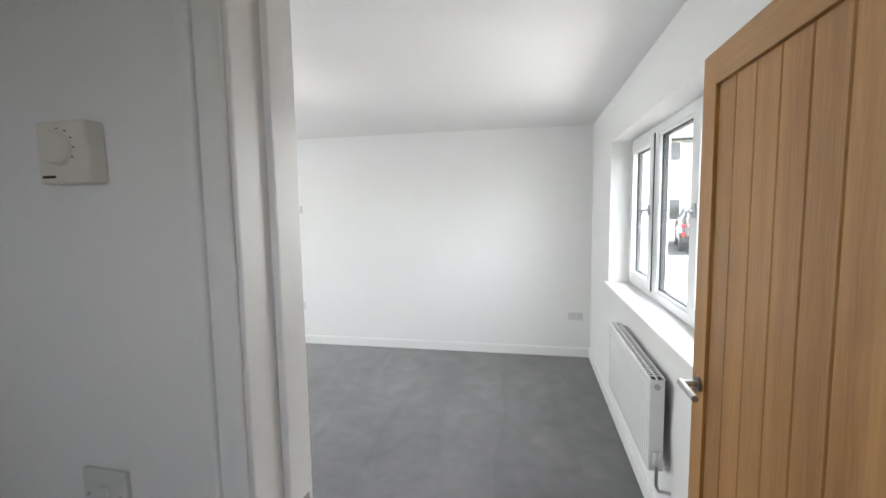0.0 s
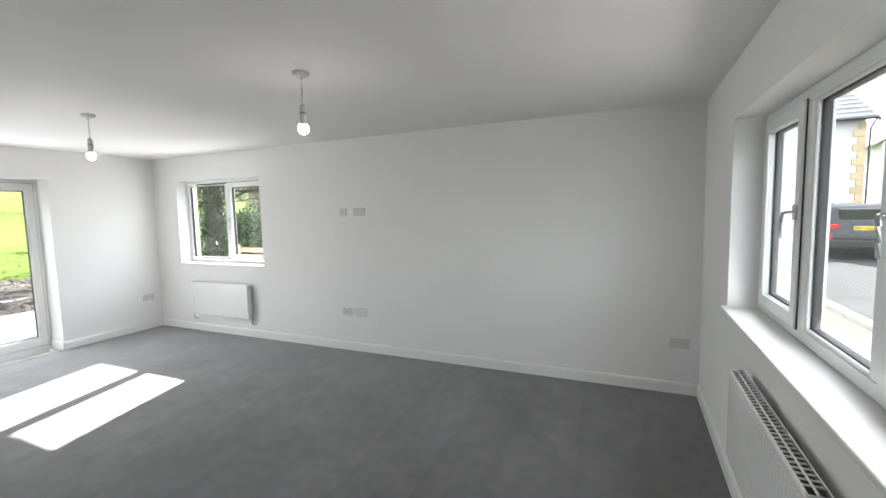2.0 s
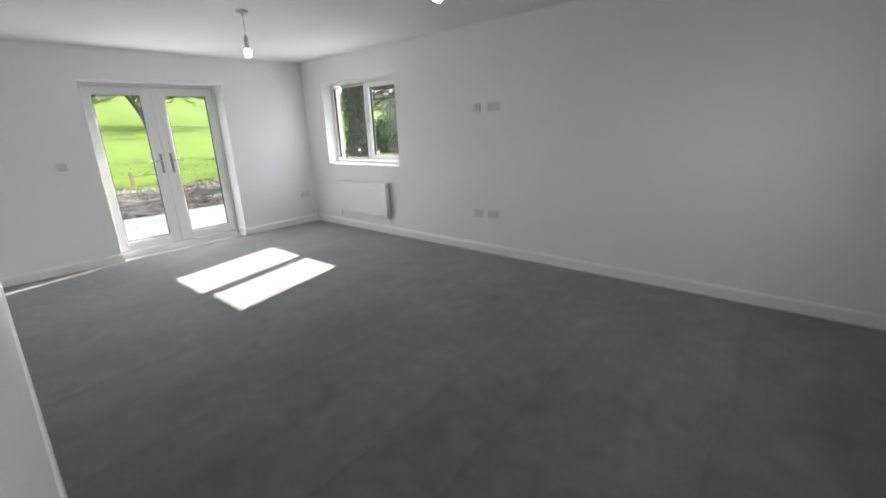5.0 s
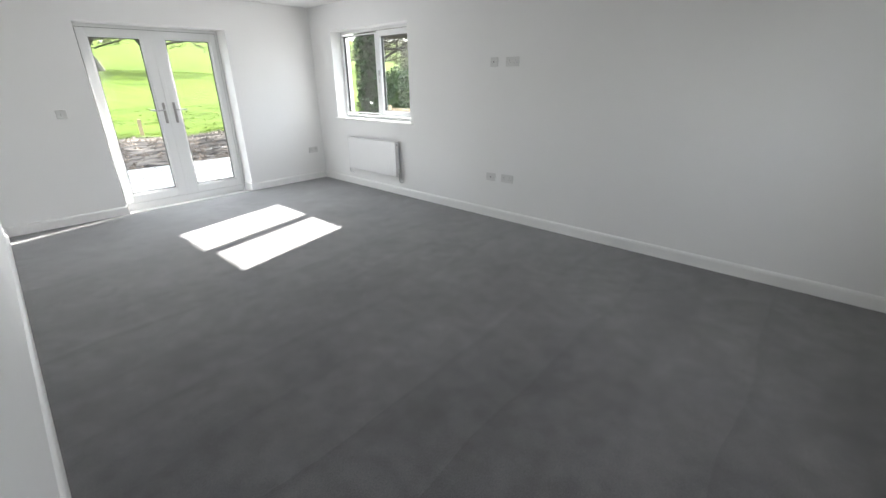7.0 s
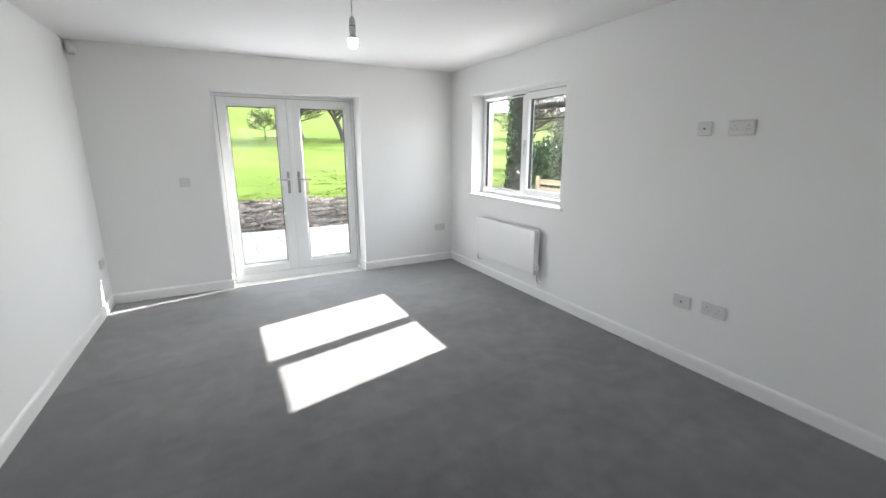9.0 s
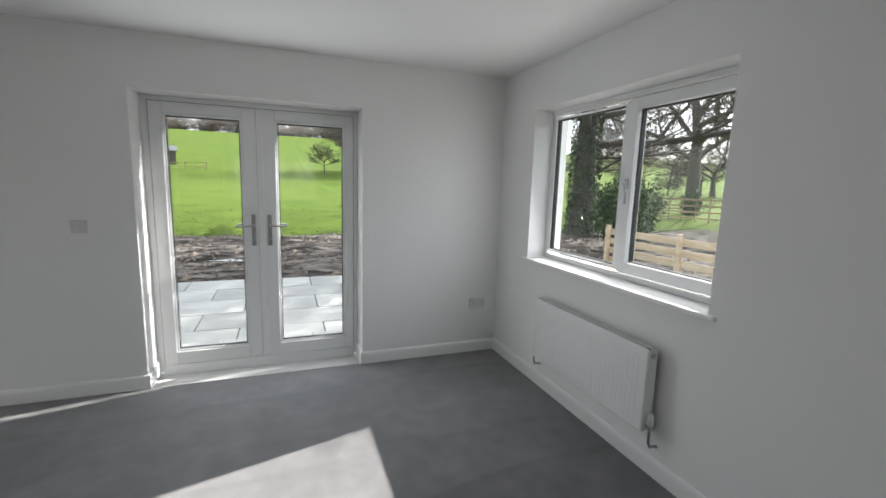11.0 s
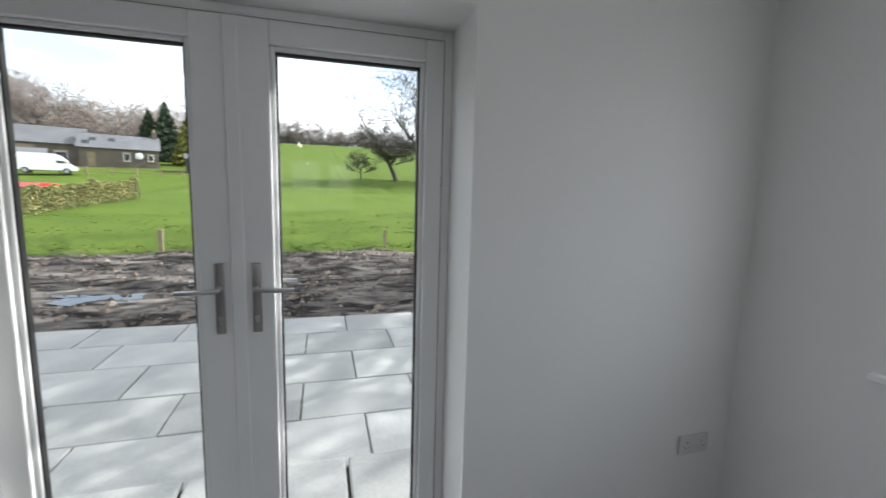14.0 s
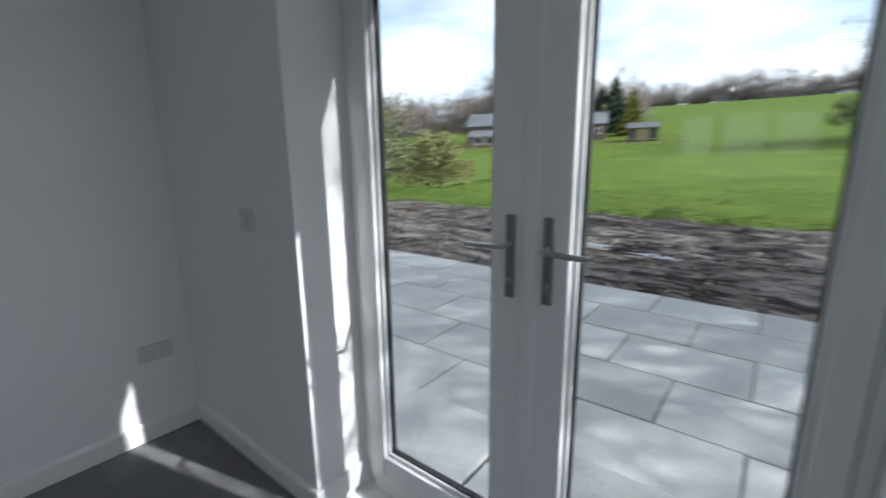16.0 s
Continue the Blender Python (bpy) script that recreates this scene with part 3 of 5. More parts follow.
# ---------------- sockets, switches, lamps ----------------
def plate(m, w, kind, label, category, mat=None):
    """A wall plate: origin on the wall, x along, z up, -y out."""
    mat = mat or M_PLASTIC
    p = thing("socket" if kind in ("double", "single") else "switch" if kind == "switch" else "wall_plate", m, label, category,
              "white electrical plates")
    bar("plate", (-w / 2, w / 2, -0.010, 0.0, -0.043, 0.043), mat, p, 0.004, seg=3)
    if kind in ("double", "single"):
        for cx in ((-0.036, 0.036) if kind == "double" else (0.0,)):
            bm = bmesh.new()
            cuboid(bm, cx - 0.002, cx + 0.002, -0.0106, -0.0098, 0.008, 0.016)
            cuboid(bm, cx - 0.014, cx - 0.008, -0.0106, -0.0098, -0.012, -0.008)
            cuboid(bm, cx + 0.008, cx + 0.014, -0.0106, -0.0098, -0.012, -0.008)
            part("pin_holes", bm, M_DARK, p)
            bar("rocker", (cx + (0.022 if cx >= 0 else -0.030), cx + (0.030 if cx >= 0 else -0.022), -0.0135, -0.009, 0.012, 0.030), mat, p, 0.001)
    elif kind == "switch":
        bar("rocker", (-0.010, 0.010, -0.0145, -0.009, -0.018, 0.018), mat, p, 0.003)
    elif kind == "aerial":
        bm = bmesh.new()
        tube(bm, (0, -0.016, 0), (0, -0.009, 0), 0.006, n=14)
        part("coax_port", bm, M_DARK, p, "", True)
    for sx in (-1, 1):
        bm = bmesh.new()
        tube(bm, (sx * (w / 2 - 0.012), -0.0112, 0), (sx * (w / 2 - 0.012), -0.0095, 0), 0.0035, n=10)
        part("screw", bm, M_CHROME, p)
    return p


def on_l(x, z):
    return Matrix.Translation((x, 0, z))


def on_d(y, z):
    return Matrix.Translation((0, y, z)) @ pose(0, 0, 0, 0, 0, 90)


plate(on_l(3.307, 1.594), 0.090, "aerial", "white aerial outlet high on the wall", "aerial socket")
plate(on_l(3.524, 1.592), 0.150, "double", "white double socket high on the wall for a television", "socket")
plate(on_l(3.305, 0.450), 0.120, "aerial", "white aerial outlet above the skirting", "aerial socket")
plate(on_l(3.517, 0.455), 0.150, "double", "white double socket above the skirting", "socket")
plate(on_l(6.682, 0.435), 0.150, "double", "white double socket beside the front corner", "socket")
plate(on_d(-0.187, 0.451), 0.150, "double", "white double socket beside the glazed doors", "socket")
plate(on_d(-3.040, 1.155), 0.088, "switch", "white light switch beside the glazed doors", "light switch")
plate(M_H @ pose(0.158, 0, 0.450, 0, 0, 180), 0.150, "double", "white double socket near the sunlit corner", "socket")
plate(M_H @ Matrix.Translation((5.540, -T_H, 1.116)), 0.088, "switch", "white light switch on the hall wall", "light switch")


def thermostat():
    t = thing("thermostat", M_H @ Matrix.Translation((5.545, -T_H, 1.657)), "cream room thermostat with a round dial", "thermostat")
    bm = bmesh.new()
    cuboid(bm, -0.046, 0.046, -0.030, 0, -0.045, 0.045, 0.004, 3)
    part("case", bm, M_CREAM, t)
    bm = bmesh.new()
    lathe(bm, [(0.024, 0), (0.024, 0.006), (0.021, 0.009), (0.005, 0.010)], 32)
    for v in bm.verts:
        v.co = Vector((-0.004 + v.co.x, -0.030 - v.co.z, 0.006 + v.co.y))
    dial = part("dial", bm, M_CREAM, t, "", True)
    for k in range(9):
        a = radians(-30 + 30 * k)
        bm = bmesh.new()
        c = Vector((-0.004 + 0.0275 * math.cos(a), -0.0305, 0.006 + 0.0275 * math.sin(a)))
        cuboid(bm, c.x - 0.001, c.x + 0.001, c.y - 0.0004, c.y + 0.0006, c.z - 0.001, c.z + 0.001)
        part("mark", bm, M_DARK, dial)
    bar("nameplate", (-0.038, -0.014, -0.0306, -0.0298, -0.037, -0.033), M_DARK, t, 0.0)


thermostat()


def pendant(x, y):
    p = thing("pendant_light", Matrix.Translation((x, y, CEIL)), "white pendant flex with a bare lit bulb", "pendant light",
              "bare bulb pendants")
    bm = bmesh.new()
    lathe(bm, [(0.048, 0.0), (0.050, -0.006), (0.046, -0.018), (0.030, -0.026), (0.010, -0.030), (0.005, -0.040)], 28)
    part("ceiling_rose", bm, M_PLASTIC, p, "", True)
    bm = bmesh.new()
    pipe(bm, [(0, 0, -0.035), (0.0015, 0, -0.09), (-0.001, 0.001, -0.14), (0, 0, -0.19)], 0.0032, 8)
    part("flex", bm, M_PLASTIC, p, "", True)
    bm = bmesh.new()
    lathe(bm, [(0.007, -0.182), (0.014, -0.190), (0.018, -0.212), (0.018, -0.224), (0.0155, -0.226), (0.0155, -0.236), (0.019, -0.238),
               (0.019, -0.262), (0.0165, -0.266)], 24)
    part("lamp_holder", bm, M_PLASTIC, p, "", True)
    bm = bmesh.new()
    lathe(bm, [(0.0187, -0.2275), (0.0187, -0.2345)], 24)
    part("band", bm, M_PEWTER, p, "dark band on the lamp holder", True)
    bm = bmesh.new()
    lathe(bm, [(0.0155, -0.266), (0.017, -0.280), (0.026, -0.300)], 24)
    bulb_base = part("bulb_base", bm, M_PLASTIC, p, "", True)
    bm = bmesh.new()
    lathe(bm, [(0.026, -0.300), (0.030, -0.310), (0.030, -0.324), (0.026, -0.337), (0.018, -0.347), (0.008, -0.352), (0.002, -0.353)], 28)
    part("bulb", bm, M_BULB, p, "frosted bulb, lit", True)


pendant(2.376, -1.958)
pendant(4.530, -1.972)


def alarm_sensor():
    s = thing("alarm_sensor", Matrix.Translation((0.045, -3.738, 2.325)) @ pose(0, 0, 0, 12, 0, 135 + 180),
              "white alarm sensor mounted high in the corner", "alarm sensor")
    bm = bmesh.new()
    cuboid(bm, -0.030, 0.030, -0.022, 0.022, -0.050, 0.050, 0.010, 3)
    part("case", bm, M_PLASTIC, s)
    bm = bmesh.new()
    cuboid(bm, -0.021, 0.021, 0.0215, 0.026, -0.036, 0.004, 0.004, 2)
    part("lens", bm, M_CREAM, s)
    bar("bracket", (-0.012, 0.012, -0.05, -0.02, -0.02, 0.02), M_PLASTIC, s, 0.003)


alarm_sensor()


# ---------------- outside: ground ----------------
def ground_height(x, y):
    d = -x
    z = -0.22
    q = max(d - 10.0, min((y - 13.0) * 0.55, 60.0), 0.0)
    if x > 0:
        q *= max(0.0, 1 - x / 9.0)
    z += 0.035 * min(q, 45.0)
    if q > 45:
        z += 0.02 * min(q - 45, 12)
    if d > 56:
        z += 0.130 * (min(d, 215.0) - 56)
    if -11 < x < -4.3 or (y > 1.0 and x < 6):
        z += 0.10 * noise.noise(Vector((x * 0.9, y * 0.9, 3.0))) + 0.05 * noise.noise(Vector((x * 2.6, y * 2.6, 7.0)))
    if 15 < d < 55:
        z -= 0.72 * math.exp(-((y + 18.2) / 2.6) ** 2)
    if d > 11:
        z += 0.5 * noise.noise(Vector((x * 0.03, y * 0.03, 1.0))) * min(1, (d - 11) / 30)
    return z


def spaced(a, b, fine, lo, hi):
    """Fine steps between lo and hi, growing beyond."""
    out = list(np.arange(lo, hi, fine))
    for s, edge, end in ((-1, lo, a), (1, hi, b)):
        step, v = fine, edge
        while (v > end) if s < 0 else (v < end):
            out.append(v)
            step *= 1.22
            v += s * step
        out.append(end)
    return sorted(set(round(float(v), 4) for v in out))


def ground_material():
    m = surf("grass_and_earth", (0.048, 0.082, 0.010), (0.098, 0.140, 0.020), 0.35, 0.95, 0.05, 9.0, fine=0.5, spec=0.1)
    n, l = m.node_tree.nodes, m.node_tree.links
    b = n["Principled BSDF"]
    grass = b.inputs["Base Color"].links[0].from_socket
    co = n.new("ShaderNodeTexCoord")
    sep = n.new("ShaderNodeSeparateXYZ")
    wob = n.new("ShaderNodeTexNoise")
    wob.inputs["Scale"].default_value, wob.inputs["Detail"].default_value = 0.7, 6
    l.new(co.outputs["Object"], sep.inputs[0])
    l.new(co.outputs["Object"], wob.inputs["Vector"])

    def band(axis, lo, hi, soft=0.6, sway=1.6):
        ad = n.new("ShaderNodeMath")
        ad.operation = "MULTIPLY_ADD"
        ad.inputs[1].default_value = sway
        l.new(wob.outputs["Fac"], ad.inputs[0])
        l.new(sep.outputs[axis], ad.inputs[2])
        up, dn = n.new("ShaderNodeMapRange"), n.new("ShaderNodeMapRange")
        off = sway / 2
        for r, e0, e1 in ((up, lo + off - soft / 2, lo + off + soft / 2), (dn, hi + off + soft / 2, hi + off - soft / 2)):
            r.inputs["From Min"].default_value, r.inputs["From Max"].default_value = e0, e1
            l.new(ad.outputs[0], r.inputs["Value"])
        mu = n.new("ShaderNodeMath")
        mu.operation = "MULTIPLY"
        l.new(up.outputs[0], mu.inputs[0])
        l.new(dn.outputs[0], mu.inputs[1])
        return mu.outputs[0]

    def mix(fac, a, c):
        mx = n.new("ShaderNodeMixRGB")
        l.new(fac, mx.inputs["Fac"])
        l.new(a, mx.inputs["Color1"])
        l.new(c, mx.inputs["Color2"])
        return mx.outputs["Color"]

    def blotch(c1, c2, scale):
        t = n.new("ShaderNodeTexNoise")
        t.inputs["Scale"].default_value, t.inputs["Detail"].default_value = scale, 8
        t.inputs["Roughness"].default_value = 0.7
        r = n.new("ShaderNodeValToRGB")
        r.color_ramp.elements[0].position, r.color_ramp.elements[1].position = 0.43, 0.62
        r.color_ramp.elements[0].color, r.color_ramp.elements[1].color = (*c1, 1), (*c2, 1)
        ruts = n.new("ShaderNodeMapping")
        ruts.inputs["Scale"].default_value = (1.5, 0.5, 1.0)
        l.new(co.outputs["Object"], ruts.inputs["Vector"])
        l.new(ruts.outputs["Vector"], t.inputs["Vector"])
        l.new(t.outputs["Fac"], r.inputs["Fac"])
        return r.outputs["Color"]

    def mul(a, c):
        mu = n.new("ShaderNodeMath")
        mu.operation = "MULTIPLY"
        l.new(a, mu.inputs[0])
        l.new(c, mu.inputs[1])
        return mu.outputs[0]

    mud = blotch((0.012, 0.010, 0.009), (0.195, 0.173, 0.156), 2.6)
    earth = mul(band("X", -10.6, 7.5), band("Y", -30, 16.0))
    col = mix(earth, grass, mud)
    l.new(col, b.inputs["Base Color"])
    return m


def ground():
    xs = spaced(-900, 900, 0.30, -11.5, 0.0)
    ys = spaced(-900, 900, 0.32, -9.0, 12.5)
    verts = [(x, y, ground_height(x, y)) for x in xs for y in ys]
    ny = len(ys)
    faces = [(i * ny + j, (i + 1) * ny + j, (i + 1) * ny + j + 1, i * ny + j + 1) for i in range(len(xs) - 1) for j in range(ny - 1)]
    me = bpy.data.meshes.new("ground")
    me.from_pydata(verts, [], faces)
    me.polygons.foreach_set("use_smooth", [True] * len(me.polygons))
    me.materials.append(ground_material())
    return tagged(new("ground", me), "green pasture rising to a hill beyond churned earth", "ground", kind="structure")


ground()


# ---------------- patio ----------------
def patio():
    bm = bmesh.new()
    cuboid(bm, -4.20, -0.33, -8.1, 2.5, -0.40, -0.165)
    bed = structure("pavement", bm, M_MORTAR, "grey stone patio laid in staggered courses", "patio")
    shared = {}
    rows = [(-4.19, 0.63, -1.415), (-3.56, 0.63, -1.86), (-2.93, 0.66, -1.41), (-2.27, 0.61, -1.85), (-1.66, 0.60, -1.40), (-1.06, 0.71, -1.85)]
    rng = random.Random(4)
    pitch = 0.892
    for x, depth, joint in rows:
        for k in range(-7, 5):
            y = joint + k * pitch
            if depth not in shared:
                b2 = bmesh.new()
                cuboid(b2, 0.006, depth - 0.006, 0.006, pitch - 0.006, -0.03, 0.0, 0.006, 1)
                me = bpy.data.meshes.new("slab")
                b2.to_mesh(me)
                b2.free()
                me.materials.append(M_SLAB)
                shared[depth] = me
            s = new("slab", shared[depth])
            s.parent = bed
            s.matrix_basis = pose(x, y, -0.15 + rng.uniform(-0.002, 0.002), rng.uniform(-0.15, 0.15), rng.uniform(-0.15, 0.15), 0)


patio()


# ---------------- unseen upper storey, added to shade the ground on the street side ---
def shading_storey():
    bm = bmesh.new()
    x0, x1, y0, y1 = -0.33, LX + 0.36, -5.62, 0.36
    prof = [(y0, 2.63), (y1, 2.63), (y1, 5.1), ((y0 + y1) / 2, 7.6), (y0, 5.1)]
    ends = [[bm.verts.new((x, y, z)) for y, z in prof] for x in (x0, x1)]
    for k in range(5):
        bm.faces.new((ends[0][k], ends[0][(k + 1) % 5], ends[1][(k + 1) % 5], ends[1][k]))
    bm.faces.new(ends[0])
    bm.faces.new(ends[1][::-1])
    structure("wall_shading_storey", bm, M_RENDER, "plain white rendered storey added unseen over the room to cast shade", "wall")


shading_storey()


# ---------------- outside: materials ----------------
M_BARK = surf("grey_bark", (0.045, 0.042, 0.037), (0.105, 0.098, 0.086), 1.6, 0.95, 0.02, 22.0, stretch=(1, 1, 0.35))
M_TWIG = surf("bare_twigs", (0.052, 0.043, 0.036), (0.095, 0.078, 0.066), 0.8, 0.95, 0.0, 20.0)
# brown twigs of distant trees, with the haze put into a paler colour
M_TWIG_HAZE = surf("hazed_brown_twigs", (0.20, 0.165, 0.145), (0.29, 0.24, 0.215), 0.2, 0.95, 0.0, 5.0)
M_HOLLY = surf("dark_glossy_leaves", (0.018, 0.040, 0.012), (0.045, 0.085, 0.025), 2.0, 0.35, 0.0, 20.0, island=0.4)
M_CONIFER = surf("dark_conifer_needles", (0.018, 0.036, 0.016), (0.045, 0.075, 0.030), 0.5, 0.8, 0.0, 9.0, island=0.4)
M_GOLD = surf("golden_conifer_needles", (0.10, 0.12, 0.012), (0.20, 0.19, 0.025), 0.4, 0.8, 0.0, 9.0, island=0.4)
M_HEDGE = surf("hedge_leaves", (0.13, 0.145, 0.042), (0.29, 0.265, 0.105), 0.7, 0.8, 0.0, 9.0, island=0.45)
M_SHRUB = surf("pale_spring_leaves", (0.10, 0.115, 0.045), (0.24, 0.24, 0.14), 0.5, 0.8, 0.0, 9.0, island=0.5)
M_PINE = wood("new_softwood", (0.60, 0.50, 0.36), (0.33, 0.245, 0.15), 0, 11.0, 0.75, 0.22)
M_RAIL = wood("weathered_softwood", (0.36, 0.28, 0.18), (0.25, 0.19, 0.12), 0, 7.0, 0.85, 0.16)
M_STONE = surf("dark_field_stone", (0.085, 0.070, 0.058), (0.19, 0.155, 0.125), 1.4, 0.95, 0.03, 5.0, fine=0.5)
M_SLATE = surf("grey_slate", (0.088, 0.090, 0.096), (0.145, 0.148, 0.155), 0.5, 0.6, 0.01, 6.0, obrand=0.08)
M_ASPHALT = surf("asphalt", (0.036, 0.037, 0.039), (0.060, 0.061, 0.063), 1.2, 0.9, 0.006, 60.0, spec=0.12)
M_GRAVEL = surf("pale_gravel", (0.07, 0.062, 0.052), (0.17, 0.15, 0.125), 3.0, 0.95, 0.02, 35.0, fine=0.7, spec=0.12)
M_KERB = surf("concrete_kerb", (0.16, 0.157, 0.15), (0.22, 0.215, 0.21), 3.0, 0.9, 0.003, 60.0, spec=0.15)
M_QUOIN = surf("buff_stone", (0.38, 0.29, 0.17), (0.50, 0.40, 0.25), 2.0, 0.9, 0.004, 30.0, obrand=0.12)
M_CAR_BLACK = surf("black_car_paint", (0.010, 0.011, 0.013), (0.014, 0.015, 0.017), 4.0, 0.18)
M_CAR_RED = surf("red_car_paint", (0.45, 0.015, 0.02), (0.50, 0.02, 0.025), 4.0, 0.22)
M_CAR_WHITE = surf("white_van_paint", (0.72, 0.73, 0.74), (0.78, 0.78, 0.79), 2.0, 0.3)
M_TINT = surf("dark_car_glass", (0.012, 0.015, 0.018), (0.02, 0.023, 0.026), 2.0, 0.06)
M_TYRE = surf("tyre_rubber", (0.015, 0.015, 0.015), (0.03, 0.03, 0.03), 9.0, 0.85)
M_TAIL = surf("red_lamp_lens", (0.50, 0.012, 0.015), (0.62, 0.02, 0.02), 9.0, 0.15)
M_YELLOW = surf("yellow_plate", (0.62, 0.47, 0.03), (0.66, 0.50, 0.05), 9.0, 0.4)
M_WATER = surf("puddle_water", (0.02, 0.022, 0.026), (0.03, 0.03, 0.034), 2.0, 0.03)
M_CLOD = surf("wet_clods", (0.020, 0.016, 0.014), (0.20, 0.155, 0.12), 2.5, 0.75, 0.01, 30.0, island=0.6)


def from_arrays(name, verts, faces, material, parent=None, label="", smooth=False):
    me = bpy.data.meshes.new(name)
    me.from_pydata(verts, [], faces)
    me.materials.append(material)
    if smooth:
        me.polygons.foreach_set("use_smooth", [True] * len(me.polygons))
    ob = new(name, me)
    if parent:
        ob.parent = parent
    if label:
        tagged(ob, label)
    return ob


# ---------------- trees ----------------
class Limbs:
    """Collects tapered branches as tubes, thick ones apart from twigs."""

    def __init__(self, seed):
        self.rng = random.Random(seed)
        self.thick, self.thin = ([], []), ([], [])

    def ring_tube(self, pts, radii, store, n):
        verts, faces = store
        base = len(verts)
        q = last = None
        for i, p in enumerate(pts):
            d = (pts[min(i + 1, len(pts) - 1)] - pts[max(i - 1, 0)]).normalized()
            q = d.to_track_quat("Z", "Y").to_matrix() if q is None else last.rotation_difference(d).to_matrix() @ q
            last = d
            for k in range(n):
                a = 2 * math.pi * k / n
                verts.append(tuple(p + q @ Vector((radii[i] * math.cos(a), radii[i] * math.sin(a), 0))))
        for i in range(len(pts) - 1):
            for k in range(n):
                a, b = base + i * n + k, base + i * n + (k + 1) % n
                faces.append((a, b, b + n, a + n))

    def grow(self, p, d, length, r, depth, droop=0.0, spread=1.0, kids=4, steps=5, limit=0.006):
        rng = self.rng
        pts, radii = [p.copy()], [r]
        d = d.normalized()
        for i in range(steps):
            wob = Vector((rng.gauss(0, 1), rng.gauss(0, 1), rng.gauss(0, 0.8))) * (0.16 if depth else 0.05) * spread
            d = d + wob + Vector((0, 0, -droop))
            if p.z < 3.0 and d.z < 0:
                d.z = 0.12
            d = d.normalized()
            p = p + d * (length / steps)
            pts.append(p.copy())
            radii.append(max(r * (1 - 0.62 * (i + 1) / steps), limit))
        thick = r > 0.05
        self.ring_tube(pts, radii, self.thick if thick else self.thin, 8 if r > 0.2 else 5 if thick else 3)
        if depth <= 0:
            return
        for k in range(kids):
            i = min(steps, 1 + int((k + rng.random()) * steps / kids))
            side = Vector((rng.gauss(0, 1), rng.gauss(0, 1), rng.gauss(0.15, 0.7)))
            side = (side - d * side.dot(d)).normalized()
            nd = (d * rng.uniform(0.4, 0.9) + side * rng.uniform(0.5, 1.0) * spread)
            nd.z = max(nd.z, -0.15)
            self.grow(pts[i], nd, length * rng.uniform(0.45, 0.72), max(radii[i] * rng.uniform(0.5, 0.72), limit), depth - 1, droop, spread,
                      kids, max(3, steps - 1), limit)


def bare_tree(name, x, y, height, radius, seed, label, limbs=(), depth=4, kids=4, fork=0.3, twig=None, group="", limit=0.006, bark=None, lean=(0, 0)):
    z = ground_height(x, y) - 0.1
    t = thing(name, Matrix.Translation((x, y, z)), label, "tree", group)
    g = Limbs(seed)
    rng = g.rng
    h = height * fork
    pts = [Vector((0, 0, 0)), Vector((0.02, 0, 0.25)) * 1.0]
    pts += [Vector((rng.gauss(0, 0.006) * height * k / 6, rng.gauss(0, 0.006) * height * k / 6, 0.25 + h * k / 4)) + Vector((lean[0], lean[1], 0)) * h * (k / 4) ** 1.3 for k in range(1, 5)]
    radii = [radius * 1.45, radius * 1.15] + [radius * (1.05 - 0.09 * k) for k in range(1, 5)]
    g.ring_tube(pts, radii, g.thick, 12)
    top = pts[-1]
    n = 5 if not limbs else 4
    for k in range(n):
        a = 2 * math.pi * (k + rng.random() * 0.7) / n
        up = rng.uniform(0.5, 1.3)
        g.grow(pts[-1 - (k % 2)], Vector((math.cos(a), math.sin(a), up)), (height - h) * rng.uniform(0.55, 0.8), radius * rng.uniform(0.4, 0.62),
               depth, 0.0, 1.0, kids, 6, limit)
    g.grow(top, Vector((0.1 + lean[0], lean[1], 1)), (height - h) * 0.75, radius * 0.6, depth, 0.0, 1.0, kids, 6, limit)
    for hz, d, length, r in limbs:
        g.grow(Vector((0, 0, hz)), Vector(d), length, r, depth, 0.003, 0.75, kids + 1, 8, limit)
    from_arrays("trunk", *g.thick, bark or M_BARK, t, "", True)
    from_arrays("crown", *g.thin, twig or M_TWIG, t, "bare crown of fine twigs")
    return t


def leaves(rng, count, place, size):
    """Small bent leaf cards scattered by place(rng) -> Vector."""
    verts, faces = [], []
    for _ in range(count):
        c = place(rng)
        q = Euler((rng.uniform(0, 6.3), rng.uniform(0, 6.3), rng.uniform(0, 6.3))).to_matrix()
        s = size * rng.uniform(0.6, 1.4)
        b = len(verts)
        for u, v, w in ((-0.5, 0, 0), (0, -0.32, 0.08), (0.6, 0, 0.1), (0, 0.32, 0.08)):
            verts.append(tuple(c + q @ Vector((u * s, v * s, w * s))))
        faces.append((b, b + 1, b + 2, b + 3))
    return verts, faces


def lumpy(rng, rx, ry, h, seed):
    """A random place near the skin of an uneven bush."""
    while True:
        v = Vector((rng.gauss(0, 1), rng.gauss(0, 1), rng.gauss(0, 1))).normalized()
        bump = 0.75 + 0.45 * noise.noise(v * 2.3 + Vector((seed, 0, 0))) + 0.2 * noise.noise(v * 6 + Vector((0, seed, 0)))
        r = bump * rng.uniform(0.55, 1.0)
        p = Vector((v.x * rx * r, v.y * ry * r, h * 0.5 + v.z * h * 0.5 * r))
        if p.z > 0.02:
            return p


